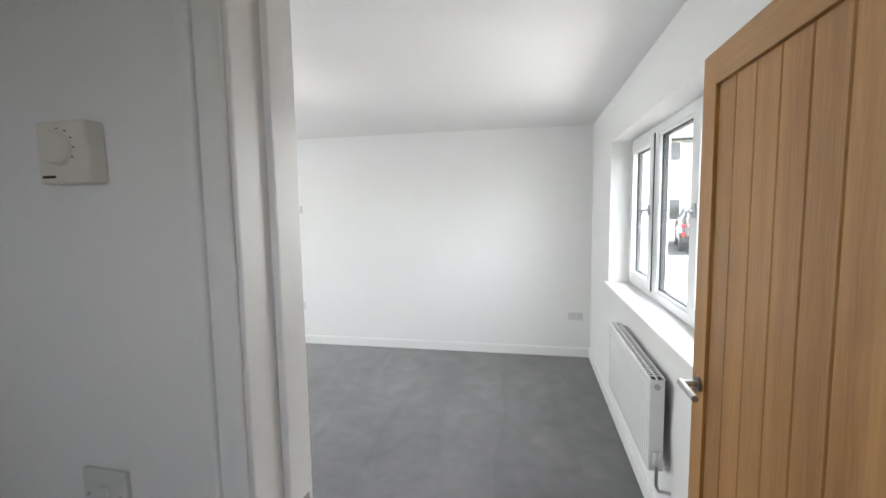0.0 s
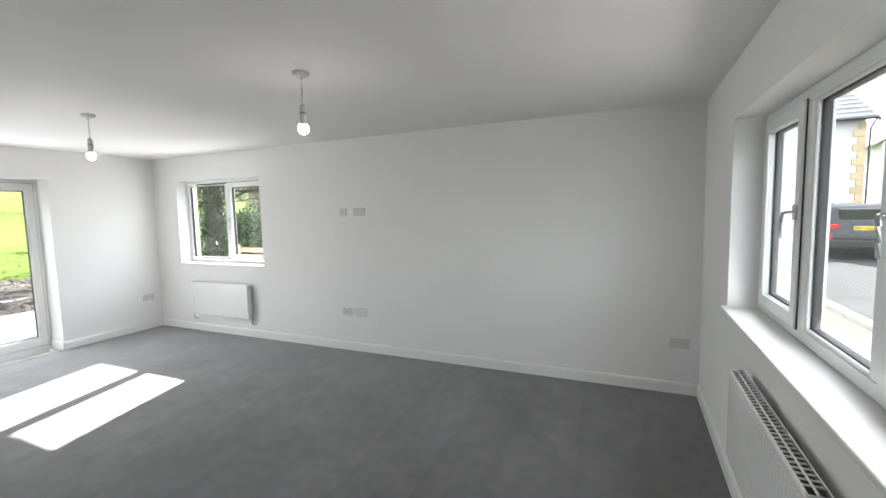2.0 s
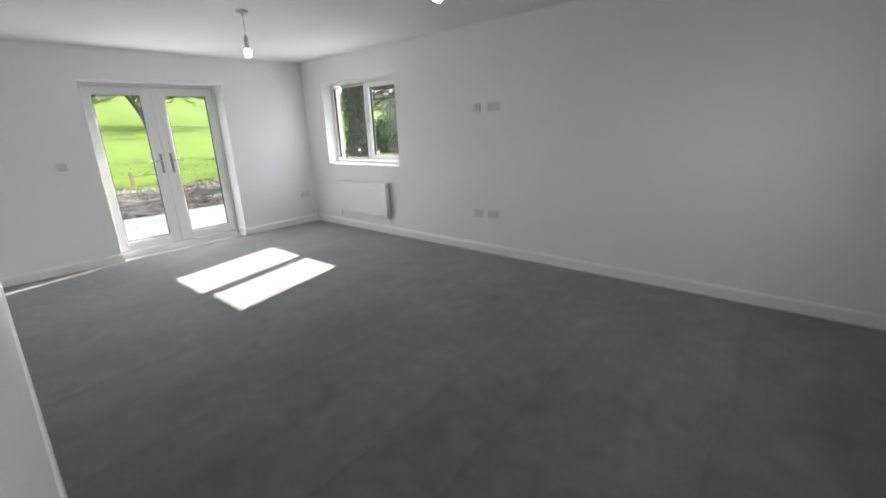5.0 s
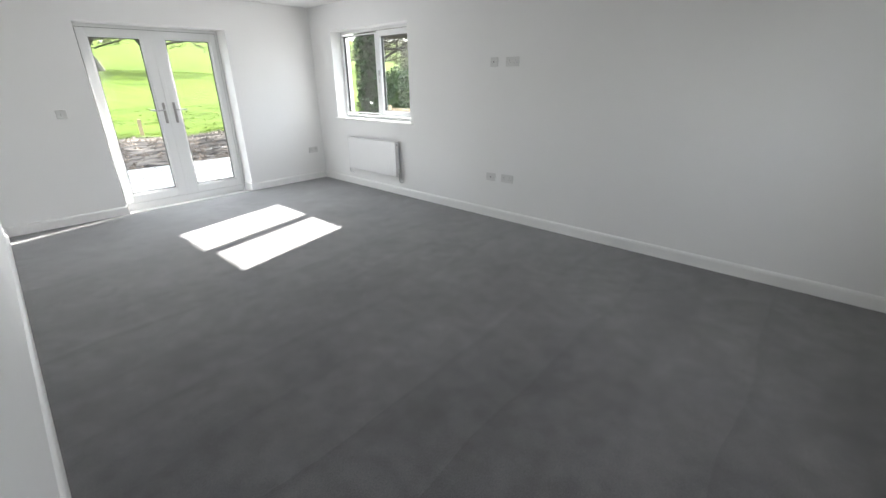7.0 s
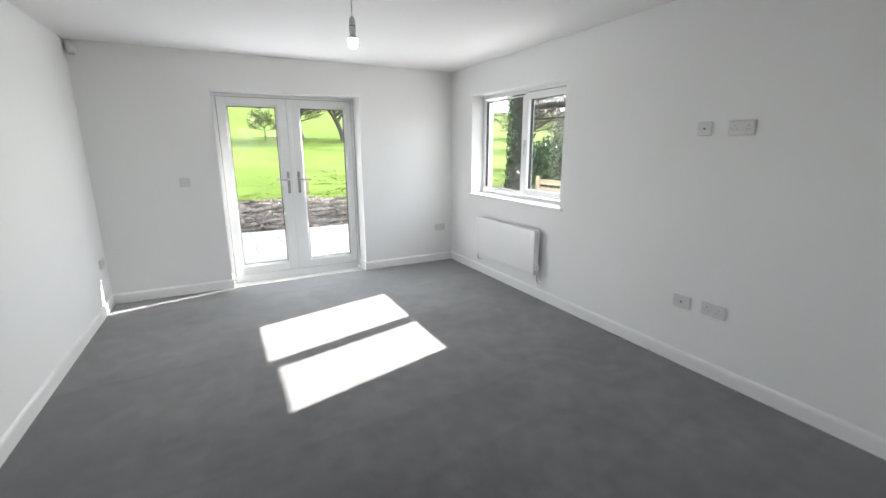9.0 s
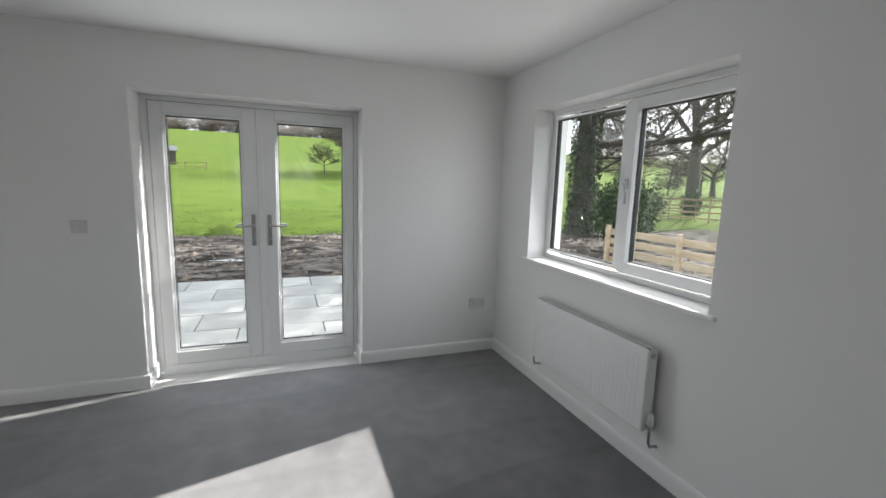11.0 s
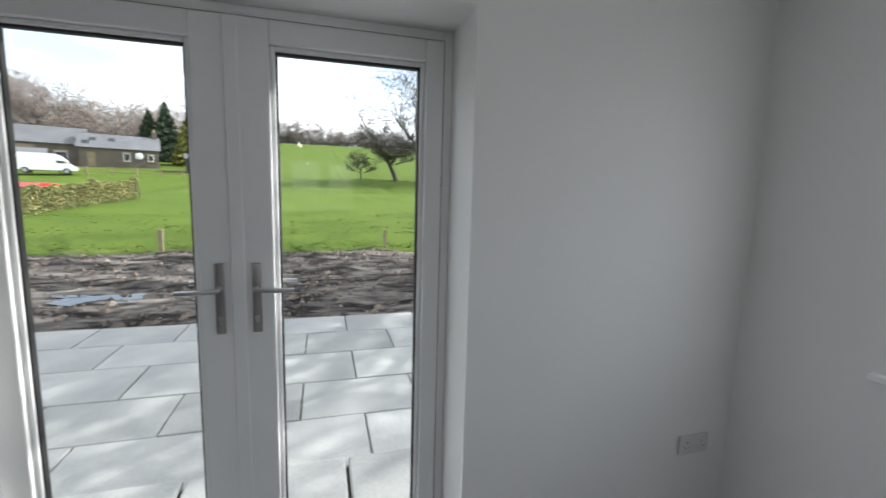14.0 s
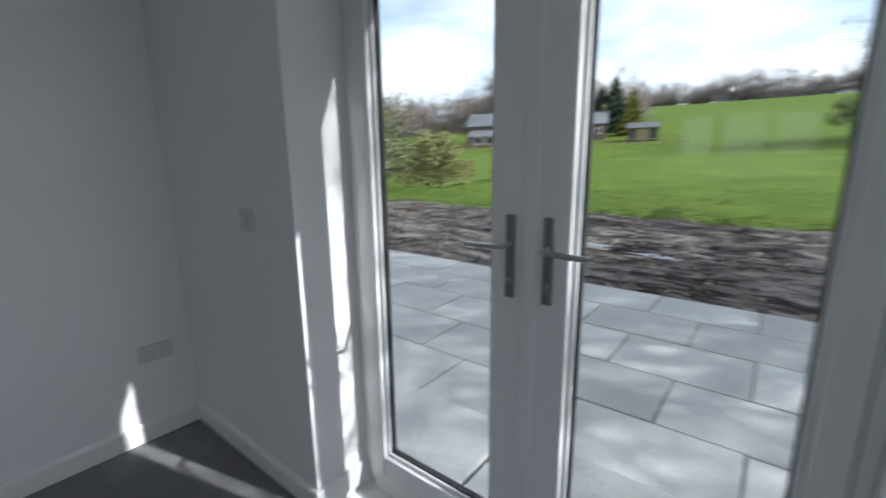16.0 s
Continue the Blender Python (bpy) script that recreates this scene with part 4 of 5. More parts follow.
def bush(name, x, y, rx, ry, h, seed, count, size, material, label, category="shrub", stems=5):
    t = thing(name, Matrix.Translation((x, y, ground_height(x, y) - 0.05)), label, category)
    rng = random.Random(seed)
    from_arrays("foliage", *leaves(rng, count, lambda r: lumpy(r, rx, ry, h, seed), size), material, t)
    g = Limbs(seed)
    for k in range(stems):
        g.grow(Vector((rng.uniform(-0.2, 0.2) * rx, rng.uniform(-0.2, 0.2) * ry, 0)), Vector((rng.gauss(0, 0.4), rng.gauss(0, 0.4), 1)), h * 0.8,
               0.03 * max(1, h / 2), 2, 0, 1, 4)
    v, f = g.thick
    off = len(v)
    v = v + g.thin[0]
    f = f + [tuple(i + off for i in q) for q in g.thin[1]]
    from_arrays("stem", v, f, M_TWIG, t)
    return t


def conifer(x, y, h, r, seed, material, label, count=4200):
    t = thing("conifer", Matrix.Translation((x, y, ground_height(x, y) - 0.2)), label, "conifer")
    rng = random.Random(seed)

    def place(g):
        z = h * (1 - math.sqrt(g.random()) * 0.96)
        a = g.uniform(0, 6.283)
        layer = 0.72 + 0.28 * math.sin(z * 4.2 / (h / 12) + 2 * math.sin(a * 3 + seed))
        rad = r * (1 - z / h) ** 0.85 * layer * g.uniform(0.55, 1.0)
        return Vector((rad * math.cos(a), rad * math.sin(a), z - rad * 0.18))

    from_arrays("crown", *leaves(rng, count, place, h * 0.06), material, t)
    bm = bmesh.new()
    tube(bm, (0, 0, 0), (0, 0, h * 0.9), r * 0.09, r * 0.02, 8)
    part("trunk", bm, M_BARK, t)
    return t


# great tree beside the plot, its limbs reaching over the fence
great_tree = bare_tree("tree", -9.6, 8.5, 15.0, 0.43, 11, "old bare oak with long low limbs beside the plot",
          limbs=((3.3, (0.35, 0.94, 0.12), 10.0, 0.15), (4.3, (0.25, 0.97, 0.2), 10.0, 0.13), (5.2, (0.35, 0.93, 0.2), 8.5, 0.12),
                 (8.0, (0.1, -1.0, 0.35), 9.0, 0.15), (8.6, (-0.5, -0.85, 0.4), 9.0, 0.15), (9.0, (0.6, -0.8, 0.3), 8.0, 0.13), (6.4, (0.2, 0.97, 0.3), 9.0, 0.12),
                 (4.6, (1.0, -0.40, 0.15), 5.6, 0.13), (5.0, (0.95, -0.55, 0.22), 6.2, 0.14), (5.6, (0.8, -0.75, 0.25), 7.0, 0.14), (6.4, (0.7, -0.9, 0.3), 7.0, 0.13),
                 (6.2, (1.0, 0.05, 0.35), 4.6, 0.12), (6.8, (1.0, -0.35, 0.4), 5.2, 0.13),
                 (2.2, (0.5, 0.3, 0.25), 3.5, 0.06), (2.6, (-0.3, 0.6, 0.2), 3.5, 0.06), (2.9, (0.7, 0.5, 0.05), 4.0, 0.06),
                 (6.7, (1.0, -0.1, 0.14), 4.6, 0.27),
                 (6.0, (1.0, 0.25, 0.3), 5.0, 0.17), (6.6, (1.0, -0.3, 0.22), 5.0, 0.18), (7.2, (1.0, 0.4, 0.1), 5.0, 0.16),
                 (7.6, (0.9, -0.6, 0.1), 5.5, 0.16), (5.6, (1.0, 0.55, 0.3), 5.0, 0.16), (7.9, (1.0, 0.0, 0.05), 4.8, 0.16),
                 (7.5, (-1.0, -0.1, 0.2), 6.5, 0.17), (6.8, (-1.0, 0.2, 0.25), 6.5, 0.16), (8.2, (-0.9, -0.5, 0.2), 6.5, 0.16)),
          depth=4, kids=3, limit=0.009)


def ivy_place(g):
    z = 5.2 * g.random()
    a, r = g.uniform(0, 6.283), 0.47 - 0.02 * z + 0.16 * g.random()
    return Vector((r * math.cos(a), r * math.sin(a), z))


from_arrays("ivy", *leaves(random.Random(77), 2600, ivy_place, 0.12), M_HOLLY, great_tree, "dark ivy climbing the trunk")
bare_tree("tree", -17.6, 23.6, 15.0, 0.46, 23, "bare spreading oak standing in the pasture", depth=4, kids=4, fork=0.30, limit=0.012)
bare_tree("tree", -12.5, 24.5, 5.0, 0.10, 31, "small bare tree beyond the rail fence", depth=4, kids=4, fork=0.3)
bare_tree("tree", -65.0, 9.4, 12.0, 0.36, 5, "crooked bare tree leaning on the pasture bank", limbs=((2.6, (0.1, 0.9, 0.4), 4.0, 0.13), (3.0, (0, -1.0, 0.5), 3.8, 0.12), (3.4, (0.4, -0.7, 0.3), 3.6, 0.10)), depth=4, kids=3, fork=0.24, limit=0.018, lean=(0, -0.42))
bare_tree("tree", -62.0, 15.0, 20.0, 0.46, 8, "tall leaning bare tree on the pasture bank", limbs=((3.4, (0.1, 1.0, 0.25), 7.0, 0.18), (3.9, (0.2, -1.0, 0.30), 7.0, 0.18), (4.6, (0.4, 0.8, 0.3), 6.5, 0.16), (5.2, (0.3, -0.9, 0.1), 6.5, 0.15)), depth=4, kids=4, fork=0.17, limit=0.024, lean=(0, -0.38))
bare_tree("tree", -64.0, 4.0, 4.2, 0.10, 9, "small bare thorn tree on the pasture", depth=4, kids=4, fork=0.32, limit=0.016)

# far trees: three kinds, copied, their twigs paled for haze
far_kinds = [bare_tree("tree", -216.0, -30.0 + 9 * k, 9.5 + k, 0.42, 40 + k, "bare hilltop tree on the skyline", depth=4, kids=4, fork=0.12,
                       twig=M_TWIG_HAZE, group="trees along the hilltop", limit=0.035) for k in range(3)]
rng = random.Random(3)
for k in range(46):
    y = -66 + k * 3.2 + rng.uniform(-1.4, 1.4)
    x = -217 + rng.uniform(-8, 4)
    if 11 < k % 17 < 13:
        continue
    s = rng.uniform(0.75, 1.15)
    copy_thing(far_kinds[k % 3], Matrix.Translation((x, y, ground_height(x, y) - 2.2)) @ pose(0, 0, 0, 0, 0, rng.uniform(0, 360)) @ Matrix.Scale(s, 4))
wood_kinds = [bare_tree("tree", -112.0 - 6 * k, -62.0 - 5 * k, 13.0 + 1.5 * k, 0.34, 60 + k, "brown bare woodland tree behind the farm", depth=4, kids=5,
                        fork=0.2, twig=M_TWIG_HAZE, group="woodland trees behind the farm", limit=0.03) for k in range(3)]
for k in range(30):
    y = -36 - k * 3.0 + rng.uniform(-2, 2)
    x = -104 - rng.uniform(0, 26)
    copy_thing(wood_kinds[k % 3], Matrix.Translation((x, y, ground_height(x, y) - 5.5)) @ pose(0, 0, 0, 0, 0, rng.uniform(0, 360)))
side_kinds = [bare_tree("tree", -38.0 - 9 * k, 52.0 - 6 * k, 12.0 + 2 * k, 0.34, 80 + k, "dark bare hedgerow tree beyond the rail fence", depth=4, kids=5,
                        fork=0.25, group="hedgerow trees past the side window", limit=0.02) for k in range(2)]
for k in range(12):
    a = radians(4 + k * 4.9 + rng.uniform(-1, 1))
    d = rng.uniform(58, 95)
    x, y = 2 - d * math.sin(a), d * math.cos(a)
    copy_thing(side_kinds[k % 2], Matrix.Translation((x, y, ground_height(x, y) - 0.3)) @ pose(0, 0, 0, 0, 0, rng.uniform(0, 360)) @ Matrix.Scale(rng.uniform(0.35, 0.7), 4))

conifer(-88.0, -31.1, 9.0, 3.7, 1, M_CONIFER, "tall dark conifer behind the cottage")
conifer(-88.0, -28.4, 10.6, 4.0, 2, M_CONIFER, "tall dark conifer behind the cottage")
conifer(-82.0, -23.5, 8.2, 3.3, 3, M_GOLD, "rounded golden conifer by the farm yard", 3200)
bush("bush", -5.5, 6.6, 1.15, 1.05, 2.35, 7, 7500, 0.085, M_HOLLY, "dark glossy holly bush behind the timber fence")
bush("bush", -14.6, 20.0, 0.75, 0.75, 1.9, 8, 1800, 0.11, M_HOLLY, "dark evergreen bush beside the oak")


def hedge(name, x0, y0, x1, y1, h, w, seed, count, material, label):
    t = thing(name, Matrix.Translation((x0, y0, ground_height(x0, y0) - 0.1)), label, "hedge")
    rng = random.Random(seed)

    def place(g):
        k = g.random()
        hh = h * (0.85 + 0.25 * noise.noise(Vector((k * 9, seed, 0))))
        z = hh * math.sqrt(g.random())
        x, y = (x1 - x0) * k, (y1 - y0) * k
        dz = ground_height(x0 + x, y0 + y) - ground_height(x0, y0)
        side = g.uniform(-1, 1) * w * (1 - 0.3 * z / hh)
        return Vector((x + side * 0.8, y + side * 0.5, z + dz))

    from_arrays("foliage", *leaves(rng, count, place, 0.085), material, t)
    return t


hedge("hedge", -29.5, -12.6, -18.9, -12.9, 1.45, 0.55, 5, 17000, M_HEDGE, "clipped field hedge with yellowing leaves")
hedge("hedge", -17.4, -13.6, -11.0, -21.0, 1.6, 0.7, 6, 12000, M_HEDGE, "overgrown field hedge with yellowing leaves")
bush("bush", -12.6, -16.2, 2.3, 2.3, 4.6, 21, 6500, 0.14, M_SHRUB, "tall pale shrub breaking into spring leaf", stems=9)
bush("bush", -16.5, -15.5, 1.7, 1.7, 3.4, 22, 4200, 0.14, M_HEDGE, "rounded green shrub by the hedge", stems=6)
bush("bush", -9.6, -18.5, 2.4, 2.4, 5.2, 23, 6500, 0.14, M_SHRUB, "tall pale shrub breaking into spring leaf", stems=9)


# ---------------- fences ----------------
def board_fence():
    f = thing("fence", Matrix.Translation((0, 4.95, 0)), "new softwood fence of wide horizontal boards", "fence")
    z = -0.30
    for k, x in enumerate(np.arange(-4.1, 6.9, 1.82)):
        bar("post", (x - 0.038, x + 0.038, -0.095, -0.018, -0.55, 0.735), M_PINE, f, 0.004)
    rng = random.Random(2)
    for row in range(5):
        for k in range(3):
            x = -4.25 + k * 3.7
            dz = rng.uniform(-0.006, 0.006)
            bar("board", (x + 0.002, x + 3.696, -0.016, 0.010, z + row * 0.203 + dz + 0.01, z + row * 0.203 + 0.142 + dz), M_PINE, f, 0.003)


board_fence()


def rail_fence(p0, p1, n, rails, height, label, pickets, material, thick=0.09):
    p0, p1 = Vector(p0), Vector(p1)
    d = p1 - p0
    f = thing("fence", Matrix.Translation((p0.x, p0.y, 0)) @ pose(0, 0, 0, 0, 0, math.degrees(math.atan2(d.y, d.x))), label, "fence")
    step = d.length / n
    zs = [ground_height(*(p0 + d * (k / n)).xy) for k in range(n + 1)]
    for k in range(n + 1):
        bar("post", (k * step - thick / 2, k * step + thick / 2, -thick / 2, thick / 2, zs[k] - 0.3, zs[k] + height + 0.06), material, f, 0.005)
    for k in range(n):
        for r in range(rails):
            h = height * (r + 0.9) / rails - 0.03
            bm = bmesh.new()
            cuboid(bm, k * step, (k + 1) * step, -thick / 2 - 0.04, -thick / 2, h - 0.045, h + 0.045, 0.004)
            for v in bm.verts:
                v.co.z += zs[k] + (zs[k + 1] - zs[k]) * (v.co.x - k * step) / step
            part("rail", bm, material, f)
        for q in range(pickets):
            x = k * step + step * (q + 1) / (pickets + 1)
            z = zs[k]
            bar("picket", (x - 0.025, x + 0.025, -0.01, 0.02, z, z + height), material, f, 0.002)


rail_fence((-19.0, 14.9, 0), (4.8, 29.3, 0), 11, 4, 1.28, "weathered timber rail fence with uprights at the field edge", 3, M_RAIL)
rail_fence((-66.0, -12.0, 0), (-60.0, -48.0, 0), 14, 2, 1.1, "pale post and rail fence before the farm", 0, M_RAIL, 0.16)
for x, y, h in ((-10.9, -5.6, 0.55), (-11.2, 0.1, 0.5)):
    t = thing("stake", Matrix.Translation((x, y, ground_height(x, y))), "short weathered wooden stake at the grass edge", "stake")
    bar("post", (-0.05, 0.05, -0.05, 0.05, -0.2, h), M_RAIL, t, 0.008)


# ---------------- step at the doors ----------------
def step():
    s = thing("doorstep", Matrix.Translation((-0.335, -1.97, -0.15)), "raised stone step of two slabs outside the doors", "step")
    bar("plinth", (-0.62, 0.0, -1.25, 1.28, 0.0, 0.072), M_MORTAR, s, 0.004)
    for a, b in ((-1.32, -0.42), (-0.41, 0.40), (0.41, 1.34)):
        bm = bmesh.new()
        cuboid(bm, -0.66, 0.0, a + 0.004, b - 0.004, 0.073, 0.112, 0.012, 2)
        part("slab", bm, M_SLAB, s)


step()


# ---------------- churned earth ----------------
def clods():
    rng = random.Random(9)
    verts, faces = [], []
    for _ in range(13000):
        if rng.random() < 0.75:
            x, y = rng.uniform(-10.6, -4.25), rng.uniform(-16, 9)
        else:
            x, y = rng.uniform(-5, 6), rng.uniform(2.8, 10.5)
        r = 0.015 + 0.07 * rng.random() ** 3
        z = ground_height(x, y) + r * 0.15
        b = len(verts)
        for k in range(5):
            a = k * 1.2566 + rng.uniform(-0.4, 0.4)
            verts.append((x + r * rng.uniform(0.7, 1.4) * math.cos(a), y + r * rng.uniform(0.7, 1.6) * math.sin(a), z - r * 0.4))
        verts.append((x + rng.uniform(-0.4, 0.4) * r, y + rng.uniform(-0.4, 0.4) * r, z + r * rng.uniform(0.3, 0.8)))
        faces += [(b + k, b + (k + 1) % 5, b + 5) for k in range(5)]
    tagged(from_arrays("clods", verts, faces, M_CLOD), "loose wet clods and stones on churned earth", "earth", kind="stuff")
    for x, y, rx, ry in ((-5.9, -4.6, 0.30, 0.85), (-6.6, -2.7, 0.24, 0.60), (-7.4, -6.6, 0.2, 0.7), (-6.4, 0.4, 0.2, 0.4), (-5.5, -6.1, 0.16, 0.4), (-6.3, -5.3, 0.14, 0.35)):
        bm = bmesh.new()
        z = ground_height(x, y) - 0.004
        ring = [bm.verts.new((rx * (1 + 0.35 * noise.noise(Vector((k * 0.7, x, y)))) * math.cos(k * math.pi / 12),
                              ry * (1 + 0.35 * noise.noise(Vector((k * 0.7, y, x)))) * math.sin(k * math.pi / 12), 0)) for k in range(24)]
        bm.faces.new(ring)
        tagged(link("puddle", bm, M_WATER, m=Matrix.Translation((x, y, z))), "shallow rain puddle on churned earth", "puddle", kind="structure")


clods()


# ---------------- rough grass at the field edge ----------------
M_TUFT = surf("rough_grass", (0.048, 0.082, 0.010), (0.098, 0.140, 0.020), 0.6, 0.9, 0.0, 9.0, island=0.35)
tn, tl = M_TUFT.node_tree.nodes, M_TUFT.node_tree.links
thin, both = tn.new("ShaderNodeBsdfTranslucent"), tn.new("ShaderNodeMixShader")
both.inputs["Fac"].default_value = 0.55
tl.new(tn["Principled BSDF"].inputs["Base Color"].links[0].from_socket, thin.inputs["Color"])
tl.new(tn["Principled BSDF"].outputs["BSDF"], both.inputs[1])
tl.new(thin.outputs["BSDF"], both.inputs[2])
tl.new(both.outputs["Shader"], tn["Material Output"].inputs["Surface"])


def tufts():
    rng = random.Random(17)
    verts, faces = [], []
    for _ in range(15000):
        x = -10.4 - 11.0 * rng.random() ** 1.6
        y = rng.uniform(-26, 14)
        if noise.noise(Vector((x * 0.5, y * 0.35, 5.0))) + 0.25 * rng.random() < -0.05:
            continue
        z = ground_height(x, y) - 0.02
        h, a = rng.uniform(0.012, 0.045), rng.uniform(0, 6.283)
        w = rng.uniform(0.02, 0.08)
        lean = Vector((rng.gauss(0, 0.09), rng.gauss(0, 0.09), 0))
        c, s = math.cos(a) * w, math.sin(a) * w
        b = len(verts)
        verts += [(x - c, y - s, z), (x + c, y + s, z), (x + lean.x + c * 0.5, y + lean.y + s * 0.5, z + h), (x + lean.x - c * 0.6, y + lean.y - s * 0.6, z + h * 0.85)]
        faces.append((b, b + 1, b + 2, b + 3))
    grass = from_arrays("grass", verts, faces, M_TUFT)
    tagged(grass, "rough tussocky grass at the field edge", "grass", kind="stuff")


tufts()
# low line of tufts in place of a shadow band across the grass
hedge("hedge", -66.0, 3.0, -58.0, 34.0, 0.32, 2.2, 15, 3600, M_TUFT, "low rough tufts standing in for a band of shade on the pasture")


# ---------------- buildings ----------------
def gable_block(name, m, length, depth, eaves, ridge, label, wall_mat, openings, chimney=None, dish=None, skylights=()):
    """A building: x along its length, y its depth away from the viewer's side at y = 0."""
    b = thing(name, m, label, "house")
    bm = bmesh.new()
    prof = [(0, -1.5), (depth, -1.5), (depth, eaves), (depth / 2, ridge), (0, eaves)]
    ends = [[bm.verts.new((x, y, z)) for y, z in prof] for x in (0, length)]
    for k in range(5):
        bm.faces.new((ends[0][k], ends[0][(k + 1) % 5], ends[1][(k + 1) % 5], ends[1][k]))
    bm.faces.new(ends[0])
    bm.faces.new(ends[1][::-1])
    part("wall", bm, wall_mat, b)
    run = math.hypot(depth / 2, ridge - eaves)
    for s in (0, 1):
        roof = bmesh.new()
        n = max(6, int(run / 0.42))
        for k in range(n):
            t0, t1 = -0.08 + k * 1.08 / n, -0.08 + (k + 1) * 1.08 / n + 0.012
            y0, y1 = depth / 2 * t0, depth / 2 * t1
            z0, z1 = eaves + (ridge - eaves) * t0, eaves + (ridge - eaves) * t1
            if s:
                y0, y1 = depth - y0, depth - y1
            lift = 0.10
            v = [roof.verts.new(c) for c in ((-0.25, y0, z0 + lift + 0.03), (length + 0.25, y0, z0 + lift + 0.03), (length + 0.25, y1, z1 + lift),
                                             (-0.25, y1, z1 + lift), (-0.25, y0, z0 + 0.02), (length + 0.25, y0, z0 + 0.02))]
            roof.faces.new(v[:4])
            roof.faces.new((v[0], v[1], v[5], v[4]))
        r = part("roof", roof, M_SLATE, b, "grey slate roof in courses")
        if not s:
            for x, t in skylights:
                y, z = depth / 2 * t, eaves + (ridge - eaves) * t
                bm = bmesh.new()
                cuboid(bm, x, x + 0.8, y - 0.4, y + 0.4, z + 0.10, z + 0.2, 0.02)
                for vv in bm.verts:
                    vv.co.z += (vv.co.y - y) * (ridge - eaves) / (depth / 2)
                part("skylight", bm, M_TINT, r)
    for face, u0, u1, z0, z1, style in openings:
        # face: "front" at y = 0 or "end" at x = 0
        def put(nm, a, c, d0, d1, e, f, mat, par):
            box = (a, c, d0, d1, e, f) if face == "front" else (d0, d1, a, c, e, f)
            return bar(nm, box, mat, par, 0.01, seg=1)
        w = put("window" if style != "door" else "door", u0, u1, -0.03, 0.05, z0, z1, M_UPVC if style != "door" else M_RAIL, b)
        if style != "door":
            put("pane", u0 + 0.07, u1 - 0.07, -0.035, -0.02, z0 + 0.07, z1 - 0.07, M_TINT, w)
            put("sill", u0 - 0.1, u1 + 0.1, -0.10, 0.0, z0 - 0.12, z0, M_QUOIN, w)
            put("lintel", u0 - 0.15, u1 + 0.15, -0.02, 0.02, z1 + 0.01, z1 + 0.2, M_QUOIN, w)
    if chimney is not None:
        c = bar("chimney", (chimney - 0.35, chimney + 0.35, depth / 2 - 0.4, depth / 2 + 0.4, ridge - 0.8, ridge + 0.95), wall_mat, b, 0.02)
        bm = bmesh.new()
        lathe(bm, [(0.13, ridge + 0.95), (0.11, ridge + 1.35), (0.13, ridge + 1.37)], 12, (chimney, depth / 2, 0))
        part("chimney_pot", bm, M_QUOIN, c, "buff clay pot")
    if dish:
        bm = bmesh.new()
        lathe(bm, [(0.5, 0.0), (0.44, -0.08), (0.25, -0.16), (0.05, -0.19)], 24)
        for v in bm.verts:
            v.co = Vector((dish[0] + v.co.x, -0.25 + v.co.z * 0.6, dish[1] + v.co.y))
        part("dish", bm, M_CAR_WHITE, b, "white round dish on the wall")
    return b


def farm_at(x, y, turn):
    return Matrix.Translation((x, y, ground_height(x, y) + 0.2)) @ pose(0, 0, 0, 0, 0, turn)


# stone farm: x runs toward the right-hand end, seen from the room
gable_block("farmhouse", farm_at(-72.0, -34.8, 108), 9.6, 7.0, 2.7, 4.8, "stone cottage with a slate roof, chimney and round dish", M_STONE,
            [("front", 5.2, 6.0, 0.9, 2.0, ""), ("front", 1.0, 1.9, 0.0, 2.0, "door"), ("front", 8.2, 8.9, 1.0, 1.9, "")], chimney=9.1, dish=(7.1, 1.7),
            skylights=((1.2, 0.55), (3.4, 0.55), (0.4, 0.3)))
gable_block("barn", farm_at(-69.5, -50.6, 108), 16.2, 8.0, 3.4, 5.9, "long stone barn with a slate roof", M_STONE,
            [("front", 2.0, 3.4, 0.6, 2.2, ""), ("front", 8.0, 11.0, 0.0, 3.0, "door"), ("front", 13.0, 14.4, 0.8, 2.2, "")])
gable_block("outbuilding", farm_at(-64.5, -46.6, 108), 10.5, 3.4, 1.8, 2.8, "low lean-to range before the barn", M_STONE,
            [("front", 1.0 + 2.2 * k, 2.5 + 2.2 * k, 0.5, 1.7, "") for k in range(4)])
gable_block("shed", farm_at(-71.0, -21.0, 104), 4.2, 3.0, 1.9, 2.7, "small dark timber shed by the yard", M_BARK, [("front", 1.2, 3.0, 0.0, 1.7, "door")])

# rendered house across the street
street = gable_block("townhouse", Matrix.Translation((7.12, 20.0, -0.2)), 8.2, 8.6, 5.4, 8.0,
                     "white rendered house with buff corner stones", M_RENDER,
                     [("front", 6.15, 6.85, 4.1, 5.15, ""), ("front", 6.1, 6.9, 1.0, 2.2, ""), ("front", 3.4, 4.2, 4.1, 5.15, ""),
                      ("front", 3.3, 4.3, 1.0, 2.2, ""), ("front", 0.8, 1.6, 4.1, 5.15, ""), ("front", 0.8, 1.75, 0.0, 2.1, "door")])
for k in range(17):
    w = 0.42 if k % 2 else 0.24
    bar("quoin", (8.2 - w, 8.235, -0.035, 0.20 + 0.25 * ((k + 1) % 2), 0.02 + k * 0.30, 0.30 + k * 0.30), M_QUOIN, street, 0.012, seg=1)
bm = bmesh.new()
pipe(bm, [(-0.2, -0.40, 5.24), (8.45, -0.40, 5.21), (8.5, -0.34, 5.11)], 0.06, 8)
pipe(bm, [(8.40, -0.40, 5.2), (8.32, -0.10, 4.85), (8.30, -0.06, 0.1)], 0.04, 8)
